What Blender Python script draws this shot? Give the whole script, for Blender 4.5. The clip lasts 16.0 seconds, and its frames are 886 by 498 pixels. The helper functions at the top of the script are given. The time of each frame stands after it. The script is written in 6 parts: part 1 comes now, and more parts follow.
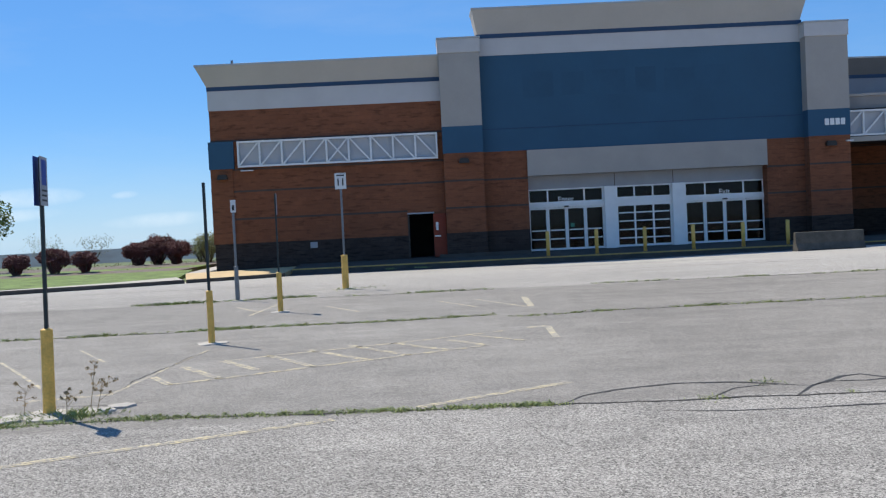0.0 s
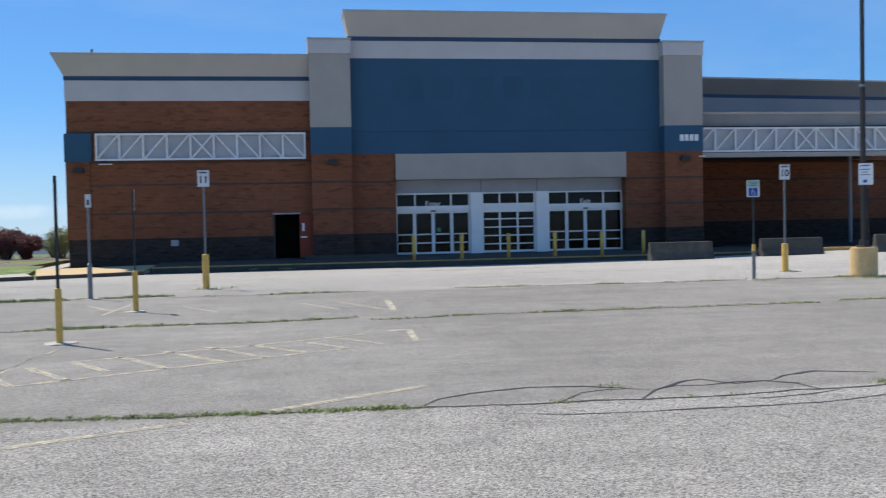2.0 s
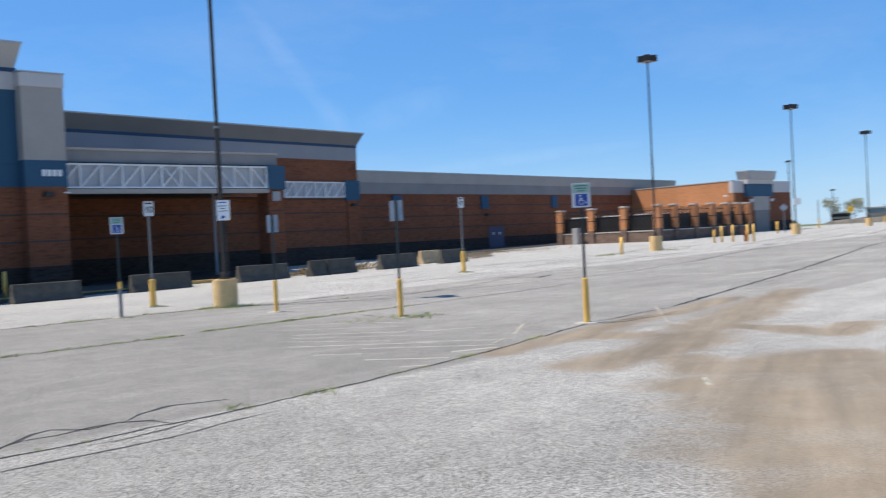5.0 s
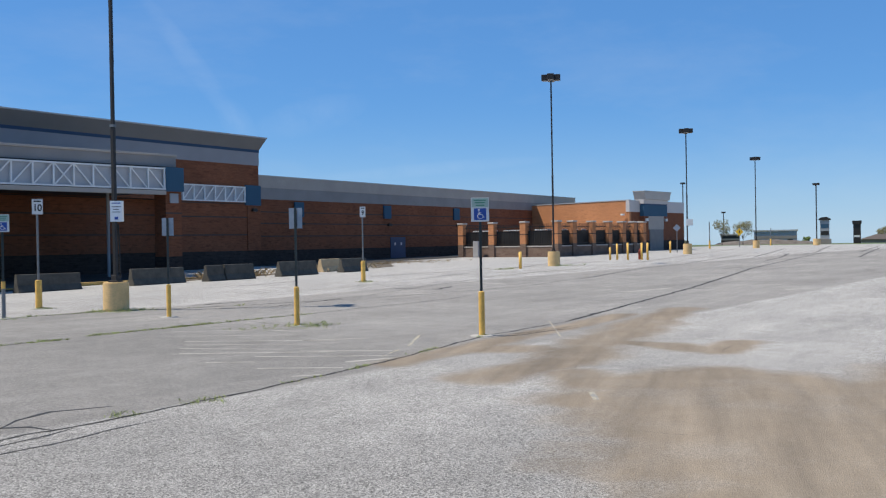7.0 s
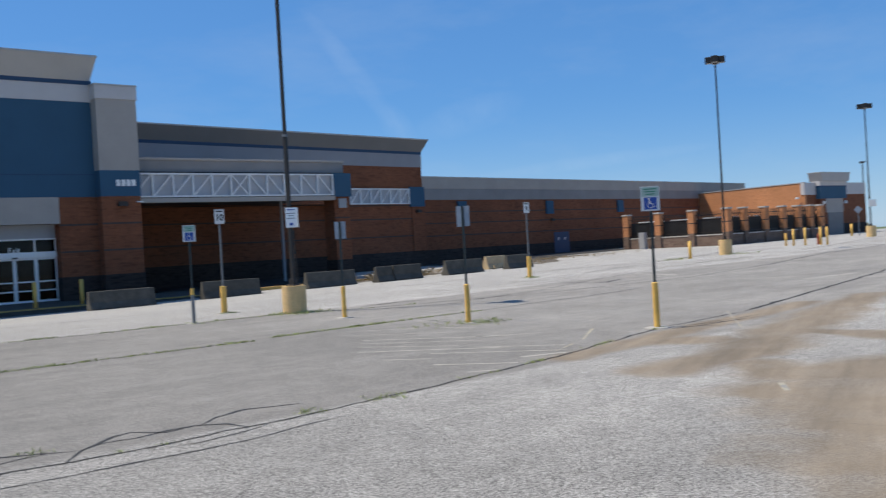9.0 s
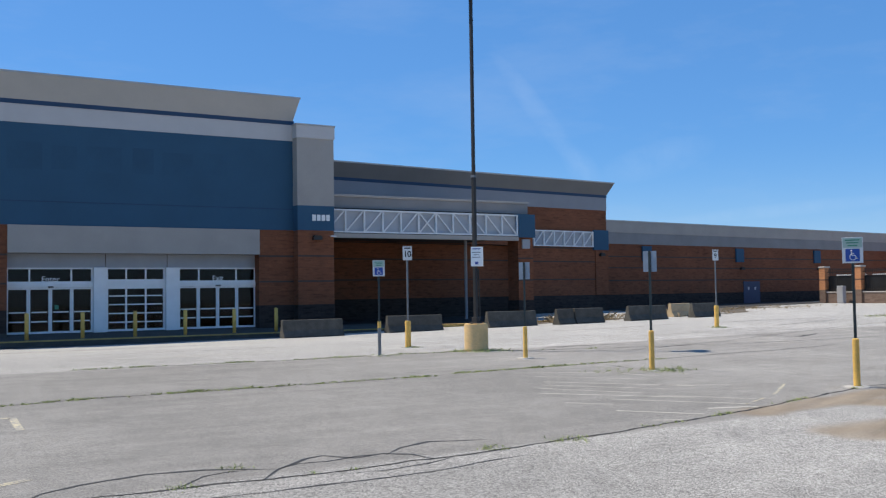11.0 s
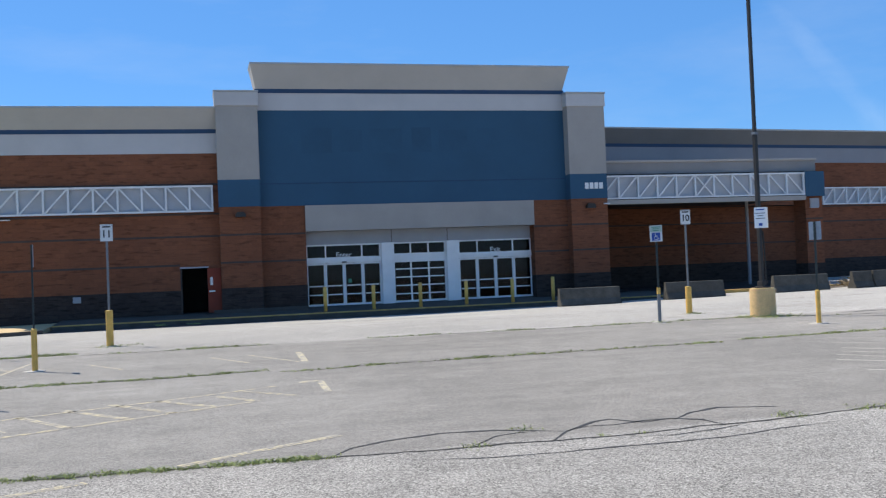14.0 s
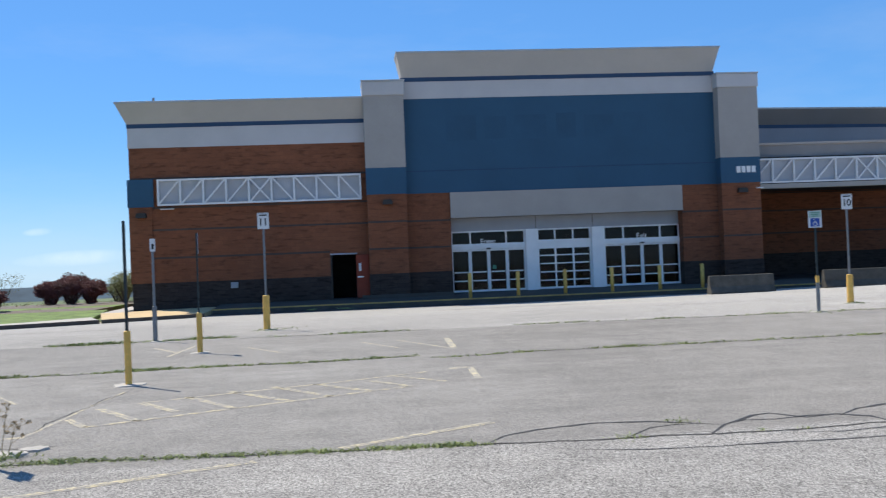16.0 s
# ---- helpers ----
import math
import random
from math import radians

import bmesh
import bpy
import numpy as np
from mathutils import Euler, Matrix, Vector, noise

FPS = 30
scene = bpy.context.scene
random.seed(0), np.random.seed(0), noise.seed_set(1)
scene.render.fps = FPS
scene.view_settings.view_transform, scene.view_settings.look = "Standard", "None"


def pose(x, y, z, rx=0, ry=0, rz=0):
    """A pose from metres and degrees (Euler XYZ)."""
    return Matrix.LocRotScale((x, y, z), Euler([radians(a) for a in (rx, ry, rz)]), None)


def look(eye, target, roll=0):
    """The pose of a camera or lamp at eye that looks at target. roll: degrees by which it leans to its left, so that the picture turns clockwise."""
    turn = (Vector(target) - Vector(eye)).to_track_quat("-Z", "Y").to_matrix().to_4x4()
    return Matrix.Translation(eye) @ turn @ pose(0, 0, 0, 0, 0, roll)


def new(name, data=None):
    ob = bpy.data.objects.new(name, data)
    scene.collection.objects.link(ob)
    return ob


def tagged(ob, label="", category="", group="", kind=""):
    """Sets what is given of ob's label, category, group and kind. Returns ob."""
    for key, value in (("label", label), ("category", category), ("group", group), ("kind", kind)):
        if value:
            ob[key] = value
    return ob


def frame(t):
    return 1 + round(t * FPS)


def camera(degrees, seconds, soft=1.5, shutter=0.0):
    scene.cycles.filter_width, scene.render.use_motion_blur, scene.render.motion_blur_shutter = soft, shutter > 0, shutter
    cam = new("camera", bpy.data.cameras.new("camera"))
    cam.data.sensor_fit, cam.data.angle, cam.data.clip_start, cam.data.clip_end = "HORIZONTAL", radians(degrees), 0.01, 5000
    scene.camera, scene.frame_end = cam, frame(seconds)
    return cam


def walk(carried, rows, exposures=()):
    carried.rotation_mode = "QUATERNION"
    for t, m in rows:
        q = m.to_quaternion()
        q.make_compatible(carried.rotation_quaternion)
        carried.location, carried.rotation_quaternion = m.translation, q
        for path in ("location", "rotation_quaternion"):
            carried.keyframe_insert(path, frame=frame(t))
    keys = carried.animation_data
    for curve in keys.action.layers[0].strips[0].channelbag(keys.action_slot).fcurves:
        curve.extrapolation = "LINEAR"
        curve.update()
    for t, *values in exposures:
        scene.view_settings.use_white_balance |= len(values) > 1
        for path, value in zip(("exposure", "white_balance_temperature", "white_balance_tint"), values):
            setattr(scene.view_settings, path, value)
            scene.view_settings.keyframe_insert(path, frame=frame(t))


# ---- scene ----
cam = camera(49.71, 16.0, soft=1.2, shutter=0.3)
PATH = [
    (0, (0.000, -0.000, 1.771), (0.0248, 1.9991, 1.7179), -2.76),
    (0.5, (0.014, -0.005, 1.763), (0.0952, 1.9914, 1.6745), -1.58),
    (1, (-0.004, -0.016, 1.768), (0.1133, 1.9773, 1.6541), -0.09),
    (1.5, (0.053, -0.025, 1.793), (0.2208, 1.9660, 1.7055), -1.35),
    (2, (0.077, -0.045, 1.781), (0.3764, 1.9316, 1.7242), -1.17),
    (2.5, (0.132, -0.042, 1.775), (0.6362, 1.8928, 1.7247), -0.27),
    (3, (0.180, -0.026, 1.760), (0.9088, 1.8356, 1.7031), -0.96),
    (3.5, (0.244, 0.025, 1.788), (1.1770, 1.7922, 1.7067), -1.18),
    (4, (0.303, 0.007, 1.776), (1.4178, 1.6669, 1.7320), -1.07),
    (4.5, (0.335, -0.019, 1.783), (1.6025, 1.5278, 1.7561), -1.06),
    (5, (0.402, -0.029, 1.793), (1.8108, 1.3903, 1.7656), -2.89),
    (5.2, (0.404, -0.050, 1.778), (1.8902, 1.2882, 1.7585), -2.80),
    (7.3, (0.410, -0.126, 1.811), (1.9740, 1.1204, 1.7957), -0.63),
    (7.5, (0.422, -0.136, 1.803), (2.0031, 1.0887, 1.7828), -0.65),
    (8, (0.396, -0.113, 1.787), (1.9367, 1.1604, 1.7185), -1.52),
    (8.5, (0.404, -0.070, 1.787), (1.8713, 1.2882, 1.7389), -1.42),
    (9, (0.350, 0.006, 1.784), (1.6612, 1.5162, 1.7760), -3.32),
    (9.5, (0.345, -0.028, 1.800), (1.5123, 1.5960, 1.8073), -4.64),
    (9.7, (0.322, -0.032, 1.788), (1.4759, 1.6011, 1.8258), -3.33),
    (11.8, (0.174, -0.074, 1.771), (1.0729, 1.7099, 1.8697), -0.86),
    (12, (0.184, -0.061, 1.757), (1.0460, 1.7411, 1.8543), -0.94),
    (12.5, (0.184, -0.037, 1.761), (0.9450, 1.8119, 1.8092), -2.41),
    (13, (0.167, -0.024, 1.746), (0.8331, 1.8599, 1.8309), -1.79),
    (13.5, (0.127, -0.068, 1.765), (0.6935, 1.8481, 1.8531), -2.16),
    (14, (0.096, -0.078, 1.733), (0.5788, 1.8623, 1.7770), -2.36),
    (14.5, (0.074, -0.074, 1.738), (0.4867, 1.8823, 1.7898), -1.43),
    (15, (0.029, -0.058, 1.737), (0.3930, 1.9084, 1.7611), -0.44),
    (15.5, (0.022, -0.067, 1.748), (0.3239, 1.9100, 1.7594), -2.07),
    (16, (-0.023, -0.107, 1.774), (0.1670, 1.8838, 1.7999), -2.27),
]
EXPOSURES = [(0, 0.25), (2.5, 0.25), (3, 0.30), (4, 0.38), (5.2, 0.35), (7.3, 0.11), (8, 0.13), (9, 0.07), (9.7, 0.06), (11.8, 0.35), (13.5, 0.38), (14.5, 0.40), (15.3, 0.40), (16, 0.38)]
walk(cam, [(t, look(eye, target, roll)) for t, eye, target, roll in PATH], EXPOSURES)


# ---- world, sun, exposure ----
SUN_TO = Vector((-0.655 * math.cos(radians(60.0)), 0.755 * math.cos(radians(60.0)), math.sin(radians(60.0)))).normalized()
world = bpy.data.worlds.new("sky")
scene.world = world
world.use_nodes = True
wn, wl = world.node_tree.nodes, world.node_tree.links
wn.clear()
sky = wn.new("ShaderNodeTexSky")
sky.sky_type, sky.sun_disc = "NISHITA", False
sky.sun_elevation = radians(60.0)
sky.sun_rotation = math.atan2(SUN_TO.x, SUN_TO.y)
sky.air_density, sky.dust_density, sky.ozone_density = 1.0, 0.0, 4.0
wbg, wout = wn.new("ShaderNodeBackground"), wn.new("ShaderNodeOutputWorld")
wbg.inputs["Strength"].default_value = 0.081
wtc, wmap, wno, wramp, wmix = (wn.new(k) for k in ("ShaderNodeTexCoord", "ShaderNodeMapping", "ShaderNodeTexNoise", "ShaderNodeValToRGB", "ShaderNodeMix"))
wmap.inputs["Scale"].default_value = (1.6, 2.6, 7.0)
wmap.inputs["Rotation"].default_value = (0.0, 0.5, 0.6)
wno.inputs["Scale"].default_value, wno.inputs["Detail"].default_value, wno.inputs["Roughness"].default_value = 1.5, 7.0, 0.62
wramp.color_ramp.elements[0].position, wramp.color_ramp.elements[1].position = 0.50, 0.80
wramp.color_ramp.elements[1].color = (0.13, 0.13, 0.13, 1)
wmix.data_type = "RGBA"
wmix.inputs["B"].default_value = (7.5, 8.2, 9.0, 1)
wl.new(wtc.outputs["Generated"], wmap.inputs["Vector"])
wl.new(wmap.outputs["Vector"], wno.inputs["Vector"])
wl.new(wno.outputs["Fac"], wramp.inputs["Fac"])
wl.new(wramp.outputs["Color"], wmix.inputs["Factor"])
wtint = wn.new("ShaderNodeMix")
wtint.data_type, wtint.blend_type = "RGBA", "MULTIPLY"
wtint.inputs["Factor"].default_value = 1.0
wtint.inputs["B"].default_value = (0.62, 0.92, 1.25, 1)
wl.new(sky.outputs["Color"], wtint.inputs["A"])
wclear = wn.new("ShaderNodeMix")
wclear.data_type = "RGBA"
wclear.inputs["Factor"].default_value = 0.36
wclear.inputs["B"].default_value = (1.35, 4.35, 9.9, 1)
wl.new(wtint.outputs["Result"], wclear.inputs["A"])


def sky_math(op, a, b, clamp=False):
    n = wn.new("ShaderNodeMath")
    n.operation, n.use_clamp = op, clamp
    for i, v in enumerate((a, b)):
        if isinstance(v, (float, int)):
            n.inputs[i].default_value = v
        else:
            wl.new(v, n.inputs[i])
    return n.outputs[0]


def sky_dot(v):
    n = wn.new("ShaderNodeVectorMath")
    n.operation = "DOT_PRODUCT"
    n.inputs[1].default_value = v
    wl.new(wtc.outputs["Generated"], n.inputs[0])
    return n.outputs["Value"]


def sky_blend(fac, under, color):
    n = wn.new("ShaderNodeMix")
    n.data_type = "RGBA"
    n.inputs["B"].default_value = (*color, 1)
    wl.new(fac, n.inputs["Factor"])
    wl.new(under, n.inputs["A"])
    return n.outputs["Result"]


# pale haze low over the horizon, then a spreading vapour trail and thin streaks of cloud
haze = sky_math("MULTIPLY", sky_math("POWER", sky_math("SUBTRACT", 1.0, sky_math("MULTIPLY", sky_math("ABSOLUTE", sky_dot((0, 0, 1)), 0.0), 6.5), True), 2.0), 0.36)
heaven = sky_blend(haze, wclear.outputs["Result"], (8.2, 9.4, 10.6))
puff = wn.new("ShaderNodeTexNoise")
puff.inputs["Scale"].default_value, puff.inputs["Detail"].default_value, puff.inputs["Roughness"].default_value = 26.0, 6.0, 0.65
wl.new(wtc.outputs["Generated"], puff.inputs["Vector"])
ragged = sky_math("MULTIPLY", sky_math("SUBTRACT", puff.outputs["Fac"], 0.22), 2.2, True)
for az, el, tilt, long, wide, strength in ((36.3, 10.4, -54, 0.085, 0.012, 0.075), (38.6, 7.3, -54, 0.03, 0.016, 0.06), (43.0, 7.6, 14, 0.062, 0.02, 0.075), (50.0, 4.4, 4, 0.13, 0.008, 0.07), (-22.4, 2.5, 2, 0.05, 0.010, 0.55), (-24.0, 1.5, 3, 0.06, 0.007, 0.4), (-17.5, 2.5, 4, 0.014, 0.004, 0.35), (-15.5, 1.0, 2, 0.06, 0.008, 0.42)):
    a, e, r = radians(az), radians(el), radians(tilt)
    right = Vector((math.cos(a), -math.sin(a), 0))
    mid = Vector((math.sin(a) * math.cos(e), math.cos(a) * math.cos(e), math.sin(e)))
    rise = right.cross(mid)
    u, v = right * math.cos(r) + rise * math.sin(r), rise * math.cos(r) - right * math.sin(r)
    p, q = sky_math("MULTIPLY", sky_dot(u), 1 / long), sky_math("MULTIPLY", sky_dot(v), 1 / wide)
    body = sky_math("SUBTRACT", 1.0, sky_math("ADD", sky_math("MULTIPLY", p, p), sky_math("MULTIPLY", q, q)), True)
    body = sky_math("MULTIPLY", body, sky_math("GREATER_THAN", sky_dot(mid), 0.0))
    heaven = sky_blend(sky_math("MULTIPLY", sky_math("MULTIPLY", body, ragged), strength), heaven, (9.6, 10.6, 11.4))
wl.new(heaven, wmix.inputs["A"])
wl.new(wmix.outputs["Result"], wbg.inputs["Color"])
wl.new(wbg.outputs["Background"], wout.inputs["Surface"])

sun_data = bpy.data.lights.new("sun", "SUN")
sun_data.energy, sun_data.angle, sun_data.color = 4.8, radians(0.53), (1.0, 0.925, 0.80)
sun = new("sun", sun_data)
sun.matrix_world = look(SUN_TO * 60, (0, 0, 0))


# ---- materials ----
def material(name, color, rough=0.8, metal=0.0, vary=0.0, scale=3.0, fine=0.0, fine_scale=60.0, bump=0.0, spec=0.5, stretch=(1, 1, 1), hue=None, random=0.0):
    """A painted, stone or metal surface: broad stains, fine grain and a relief from the grain."""
    m = bpy.data.materials.new(name)
    m.use_nodes = True
    nodes, links = m.node_tree.nodes, m.node_tree.links
    b = nodes["Principled BSDF"]
    b.inputs["Roughness"].default_value, b.inputs["Metallic"].default_value = rough, metal
    b.inputs["Specular IOR Level"].default_value = spec
    b.inputs["Base Color"].default_value = (*color, 1)
    tc, mp = nodes.new("ShaderNodeTexCoord"), nodes.new("ShaderNodeMapping")
    mp.inputs["Scale"].default_value = stretch
    geo = nodes.new("ShaderNodeNewGeometry")
    links.new(geo.outputs["Position"], mp.inputs["Vector"])
    last = None
    rgb = nodes.new("ShaderNodeRGB")
    rgb.outputs[0].default_value = (*color, 1)
    last = rgb.outputs[0]
    for amount, sc, detail in ((vary, scale, 6.0), (fine, fine_scale, 3.0)):
        if amount <= 0:
            continue
        no, ra, mx = nodes.new("ShaderNodeTexNoise"), nodes.new("ShaderNodeMapRange"), nodes.new("ShaderNodeMix")
        no.inputs["Scale"].default_value, no.inputs["Detail"].default_value, no.inputs["Roughness"].default_value = sc, detail, 0.6
        links.new(mp.outputs["Vector"], no.inputs["Vector"])
        ra.inputs["From Min"].default_value, ra.inputs["From Max"].default_value = 0.3, 0.7
        ra.inputs["To Min"].default_value, ra.inputs["To Max"].default_value = 1 - amount, 1 + amount
        links.new(no.outputs["Fac"], ra.inputs["Value"])
        mx.data_type, mx.blend_type = "RGBA", "MULTIPLY"
        mx.inputs["Factor"].default_value = 1.0
        links.new(last, mx.inputs["A"])
        links.new(ra.outputs["Result"], mx.inputs["B"])
        last = mx.outputs["Result"]
    if random > 0:
        oi, ra, mx = nodes.new("ShaderNodeObjectInfo"), nodes.new("ShaderNodeMapRange"), nodes.new("ShaderNodeMix")
        ra.inputs["To Min"].default_value, ra.inputs["To Max"].default_value = 1 - random, 1 + random
        links.new(oi.outputs["Random"], ra.inputs["Value"])
        mx.data_type, mx.blend_type = "RGBA", "MULTIPLY"
        mx.inputs["Factor"].default_value = 1.0
        links.new(last, mx.inputs["A"])
        links.new(ra.outputs["Result"], mx.inputs["B"])
        last = mx.outputs["Result"]
    links.new(last, b.inputs["Base Color"])
    if bump > 0:
        no, bu = nodes.new("ShaderNodeTexNoise"), nodes.new("ShaderNodeBump")
        no.inputs["Scale"].default_value, no.inputs["Detail"].default_value = fine_scale, 4.0
        links.new(mp.outputs["Vector"], no.inputs["Vector"])
        bu.inputs["Strength"].default_value, bu.inputs["Distance"].default_value = bump, 0.02
        links.new(no.outputs["Fac"], bu.inputs["Height"])
        links.new(bu.outputs["Normal"], b.inputs["Normal"])
    return m


def block_material(name, colors, mortar, dash=0.58, size=(0.4, 0.2), joint=0.012):
    """Split-face masonry laid in courses, with uneven block colours and a rough face."""
    m = bpy.data.materials.new(name)
    m.use_nodes = True
    nodes, links = m.node_tree.nodes, m.node_tree.links
    b = nodes["Principled BSDF"]
    b.inputs["Roughness"].default_value = 0.92
    b.inputs["Specular IOR Level"].default_value = 0.25
    geo, sep, com, add = nodes.new("ShaderNodeNewGeometry"), nodes.new("ShaderNodeSeparateXYZ"), nodes.new("ShaderNodeCombineXYZ"), nodes.new("ShaderNodeMath")
    links.new(geo.outputs["Position"], sep.inputs["Vector"])
    links.new(sep.outputs["X"], add.inputs[0])
    links.new(sep.outputs["Y"], add.inputs[1])
    links.new(add.outputs[0], com.inputs["X"])
    links.new(sep.outputs["Z"], com.inputs["Y"])
    br = nodes.new("ShaderNodeTexBrick")
    br.inputs["Color1"].default_value, br.inputs["Color2"].default_value = (*colors[0], 1), (*colors[1], 1)
    br.inputs["Mortar"].default_value = (*mortar, 1)
    br.inputs["Scale"].default_value = 1.0
    br.inputs["Brick Width"].default_value, br.inputs["Row Height"].default_value = size
    br.inputs["Mortar Size"].default_value, br.inputs["Mortar Smooth"].default_value, br.inputs["Bias"].default_value = joint, 0.3, -0.1
    links.new(com.outputs["Vector"], br.inputs["Vector"])
    last = br.outputs["Color"]
    for sc, lo, hi, st in ((1.9, dash, 1.06, (1, 1, 4.5)), (30.0, 0.80, 1.20, (1, 1, 1)), (0.25, 0.86, 1.12, (1, 1, 1))):
        mp, no, ra, mx = nodes.new("ShaderNodeMapping"), nodes.new("ShaderNodeTexNoise"), nodes.new("ShaderNodeMapRange"), nodes.new("ShaderNodeMix")
        mp.inputs["Scale"].default_value = st
        links.new(geo.outputs["Position"], mp.inputs["Vector"])
        links.new(mp.outputs["Vector"], no.inputs["Vector"])
        no.inputs["Scale"].default_value, no.inputs["Detail"].default_value = sc, 5.0
        ra.inputs["From Min"].default_value, ra.inputs["From Max"].default_value = (0.33, 0.47) if sc == 1.9 else (0.3, 0.7)
        ra.inputs["To Min"].default_value, ra.inputs["To Max"].default_value = lo, hi
        links.new(no.outputs["Fac"], ra.inputs["Value"])
        mx.data_type, mx.blend_type = "RGBA", "MULTIPLY"
        mx.inputs["Factor"].default_value = 1.0
        links.new(last, mx.inputs["A"])
        links.new(ra.outputs["Result"], mx.inputs["B"])
        last = mx.outputs["Result"]
    links.new(last, b.inputs["Base Color"])
    no, bu = nodes.new("ShaderNodeTexNoise"), nodes.new("ShaderNodeBump")
    no.inputs["Scale"].default_value, no.inputs["Detail"].default_value = 22.0, 5.0
    links.new(geo.outputs["Position"], no.inputs["Vector"])
    bu.inputs["Strength"].default_value, bu.inputs["Distance"].default_value = 0.6, 0.03
    links.new(no.outputs["Fac"], bu.inputs["Height"])
    links.new(bu.outputs["Normal"], b.inputs["Normal"])
    return m


def asphalt_material():
    """Old sun-bleached asphalt: pale stones in a grey binder, broad wear, long streaks and tan silt in the low places."""
    m = bpy.data.materials.new("worn asphalt")
    m.use_nodes = True
    nodes, links = m.node_tree.nodes, m.node_tree.links
    b = nodes["Principled BSDF"]
    b.inputs["Roughness"].default_value = 0.9
    b.inputs["Specular IOR Level"].default_value = 0.3
    geo = nodes.new("ShaderNodeNewGeometry")

    def noise_at(sc, detail, stretch=(1, 1, 1), rough=0.6, shift=(0, 0, 0), turn=0.0):
        mp, no = nodes.new("ShaderNodeMapping"), nodes.new("ShaderNodeTexNoise")
        mp.inputs["Scale"].default_value, mp.inputs["Location"].default_value = stretch, shift
        mp.inputs["Rotation"].default_value = (0, 0, turn)
        no.inputs["Scale"].default_value, no.inputs["Detail"].default_value, no.inputs["Roughness"].default_value = sc, detail, rough
        links.new(geo.outputs["Position"], mp.inputs["Vector"])
        if turn:
            mp.inputs["Scale"].default_value = (1, 1, 1)
            sc2 = nodes.new("ShaderNodeMapping")
            sc2.inputs["Scale"].default_value = stretch
            links.new(mp.outputs["Vector"], sc2.inputs["Vector"])
            links.new(sc2.outputs["Vector"], no.inputs["Vector"])
        else:
            links.new(mp.outputs["Vector"], no.inputs["Vector"])
        return no.outputs["Fac"]

    def ranged(src, a, c, lo, hi, smooth=False):
        r = nodes.new("ShaderNodeMapRange")
        if smooth:
            r.interpolation_type = "SMOOTHSTEP"
        for k, v in (("From Min", a), ("From Max", c), ("To Min", lo), ("To Max", hi)):
            r.inputs[k].default_value = v
        links.new(src, r.inputs["Value"])
        return r.outputs["Result"]

    def mixed(fac, a, c, blend="MIX"):
        x = nodes.new("ShaderNodeMix")
        x.data_type, x.blend_type = "RGBA", blend
        for key, v in (("Factor", fac), ("A", a), ("B", c)):
            if isinstance(v, (float, int)):
                x.inputs[key].default_value = v
            elif isinstance(v, tuple):
                x.inputs[key].default_value = (*v, 1)
            else:
                links.new(v, x.inputs[key])
        return x.outputs["Result"]

    def maths(op, a, c):
        n = nodes.new("ShaderNodeMath")
        n.operation = op
        for i, v in enumerate((a, c)):
            if isinstance(v, (float, int)):
                n.inputs[i].default_value = v
            else:
                links.new(v, n.inputs[i])
        return n.outputs[0]

    stones = nodes.new("ShaderNodeTexVoronoi")
    stones.inputs["Scale"].default_value = 88.0
    links.new(geo.outputs["Position"], stones.inputs["Vector"])
    sepc = nodes.new("ShaderNodeSeparateColor")
    links.new(stones.outputs["Color"], sepc.inputs["Color"])
    sep = nodes.new("ShaderNodeSeparateXYZ")
    links.new(geo.outputs["Position"], sep.inputs["Vector"])
    bays = maths("MULTIPLY", ranged(maths("ADD", sep.outputs["Y"], maths("MULTIPLY", sep.outputs["X"], -0.03)), 8.9, 9.1, 0.0, 1.0), ranged(sep.outputs["Y"], 24.6, 25.2, 1.0, 0.0))
    bare = maths("SUBTRACT", 1.0, maths("MULTIPLY", bays, 0.5))
    base = mixed(maths("ADD", maths("MULTIPLY", maths("SUBTRACT", sepc.outputs["Red"], 0.5), bare), 0.5), (0.070, 0.066, 0.060), (0.468, 0.444, 0.404))
    base = mixed(1.0, base, ranged(noise_at(0.22, 6), 0.3, 0.7, 0.84, 1.14), "MULTIPLY")
    base = mixed(1.0, base, ranged(noise_at(1.7, 5), 0.3, 0.7, 0.88, 1.1), "MULTIPLY")
    base = mixed(1.0, base, ranged(noise_at(0.9, 5, (0.12, 1.6, 1), shift=(3, 9, 0)), 0.3, 0.7, 0.90, 1.10), "MULTIPLY")
    base = mixed(1.0, base, ranged(noise_at(14.0, 3), 0.3, 0.7, 0.91, 1.09), "MULTIPLY")
    base = mixed(1.0, base, ranged(noise_at(62.0, 3, rough=0.7), 0.32, 0.68, 0.76, 1.24), "MULTIPLY")
    # the paler concrete-like lane along the shop front, and a rise in brightness along x
    lane = ranged(maths("ADD", sep.outputs["Y"], maths("MULTIPLY", noise_at(0.3, 3), 1.2)), 26.5, 36.0, 0.0, 0.42, True)
    base = mixed(1.0, base, ranged(sep.outputs["X"], -5.0, 24.0, 0.935, 1.36, True), "MULTIPLY")
    lane = maths("ADD", lane, maths("MULTIPLY", ranged(maths("ADD", sep.outputs["Y"], maths("MULTIPLY", noise_at(0.6, 3), 0.5)), 25.0, 25.5, 0.0, 0.2), ranged(sep.outputs["X"], 10.0, 24.0, 1.0, 0.0)))
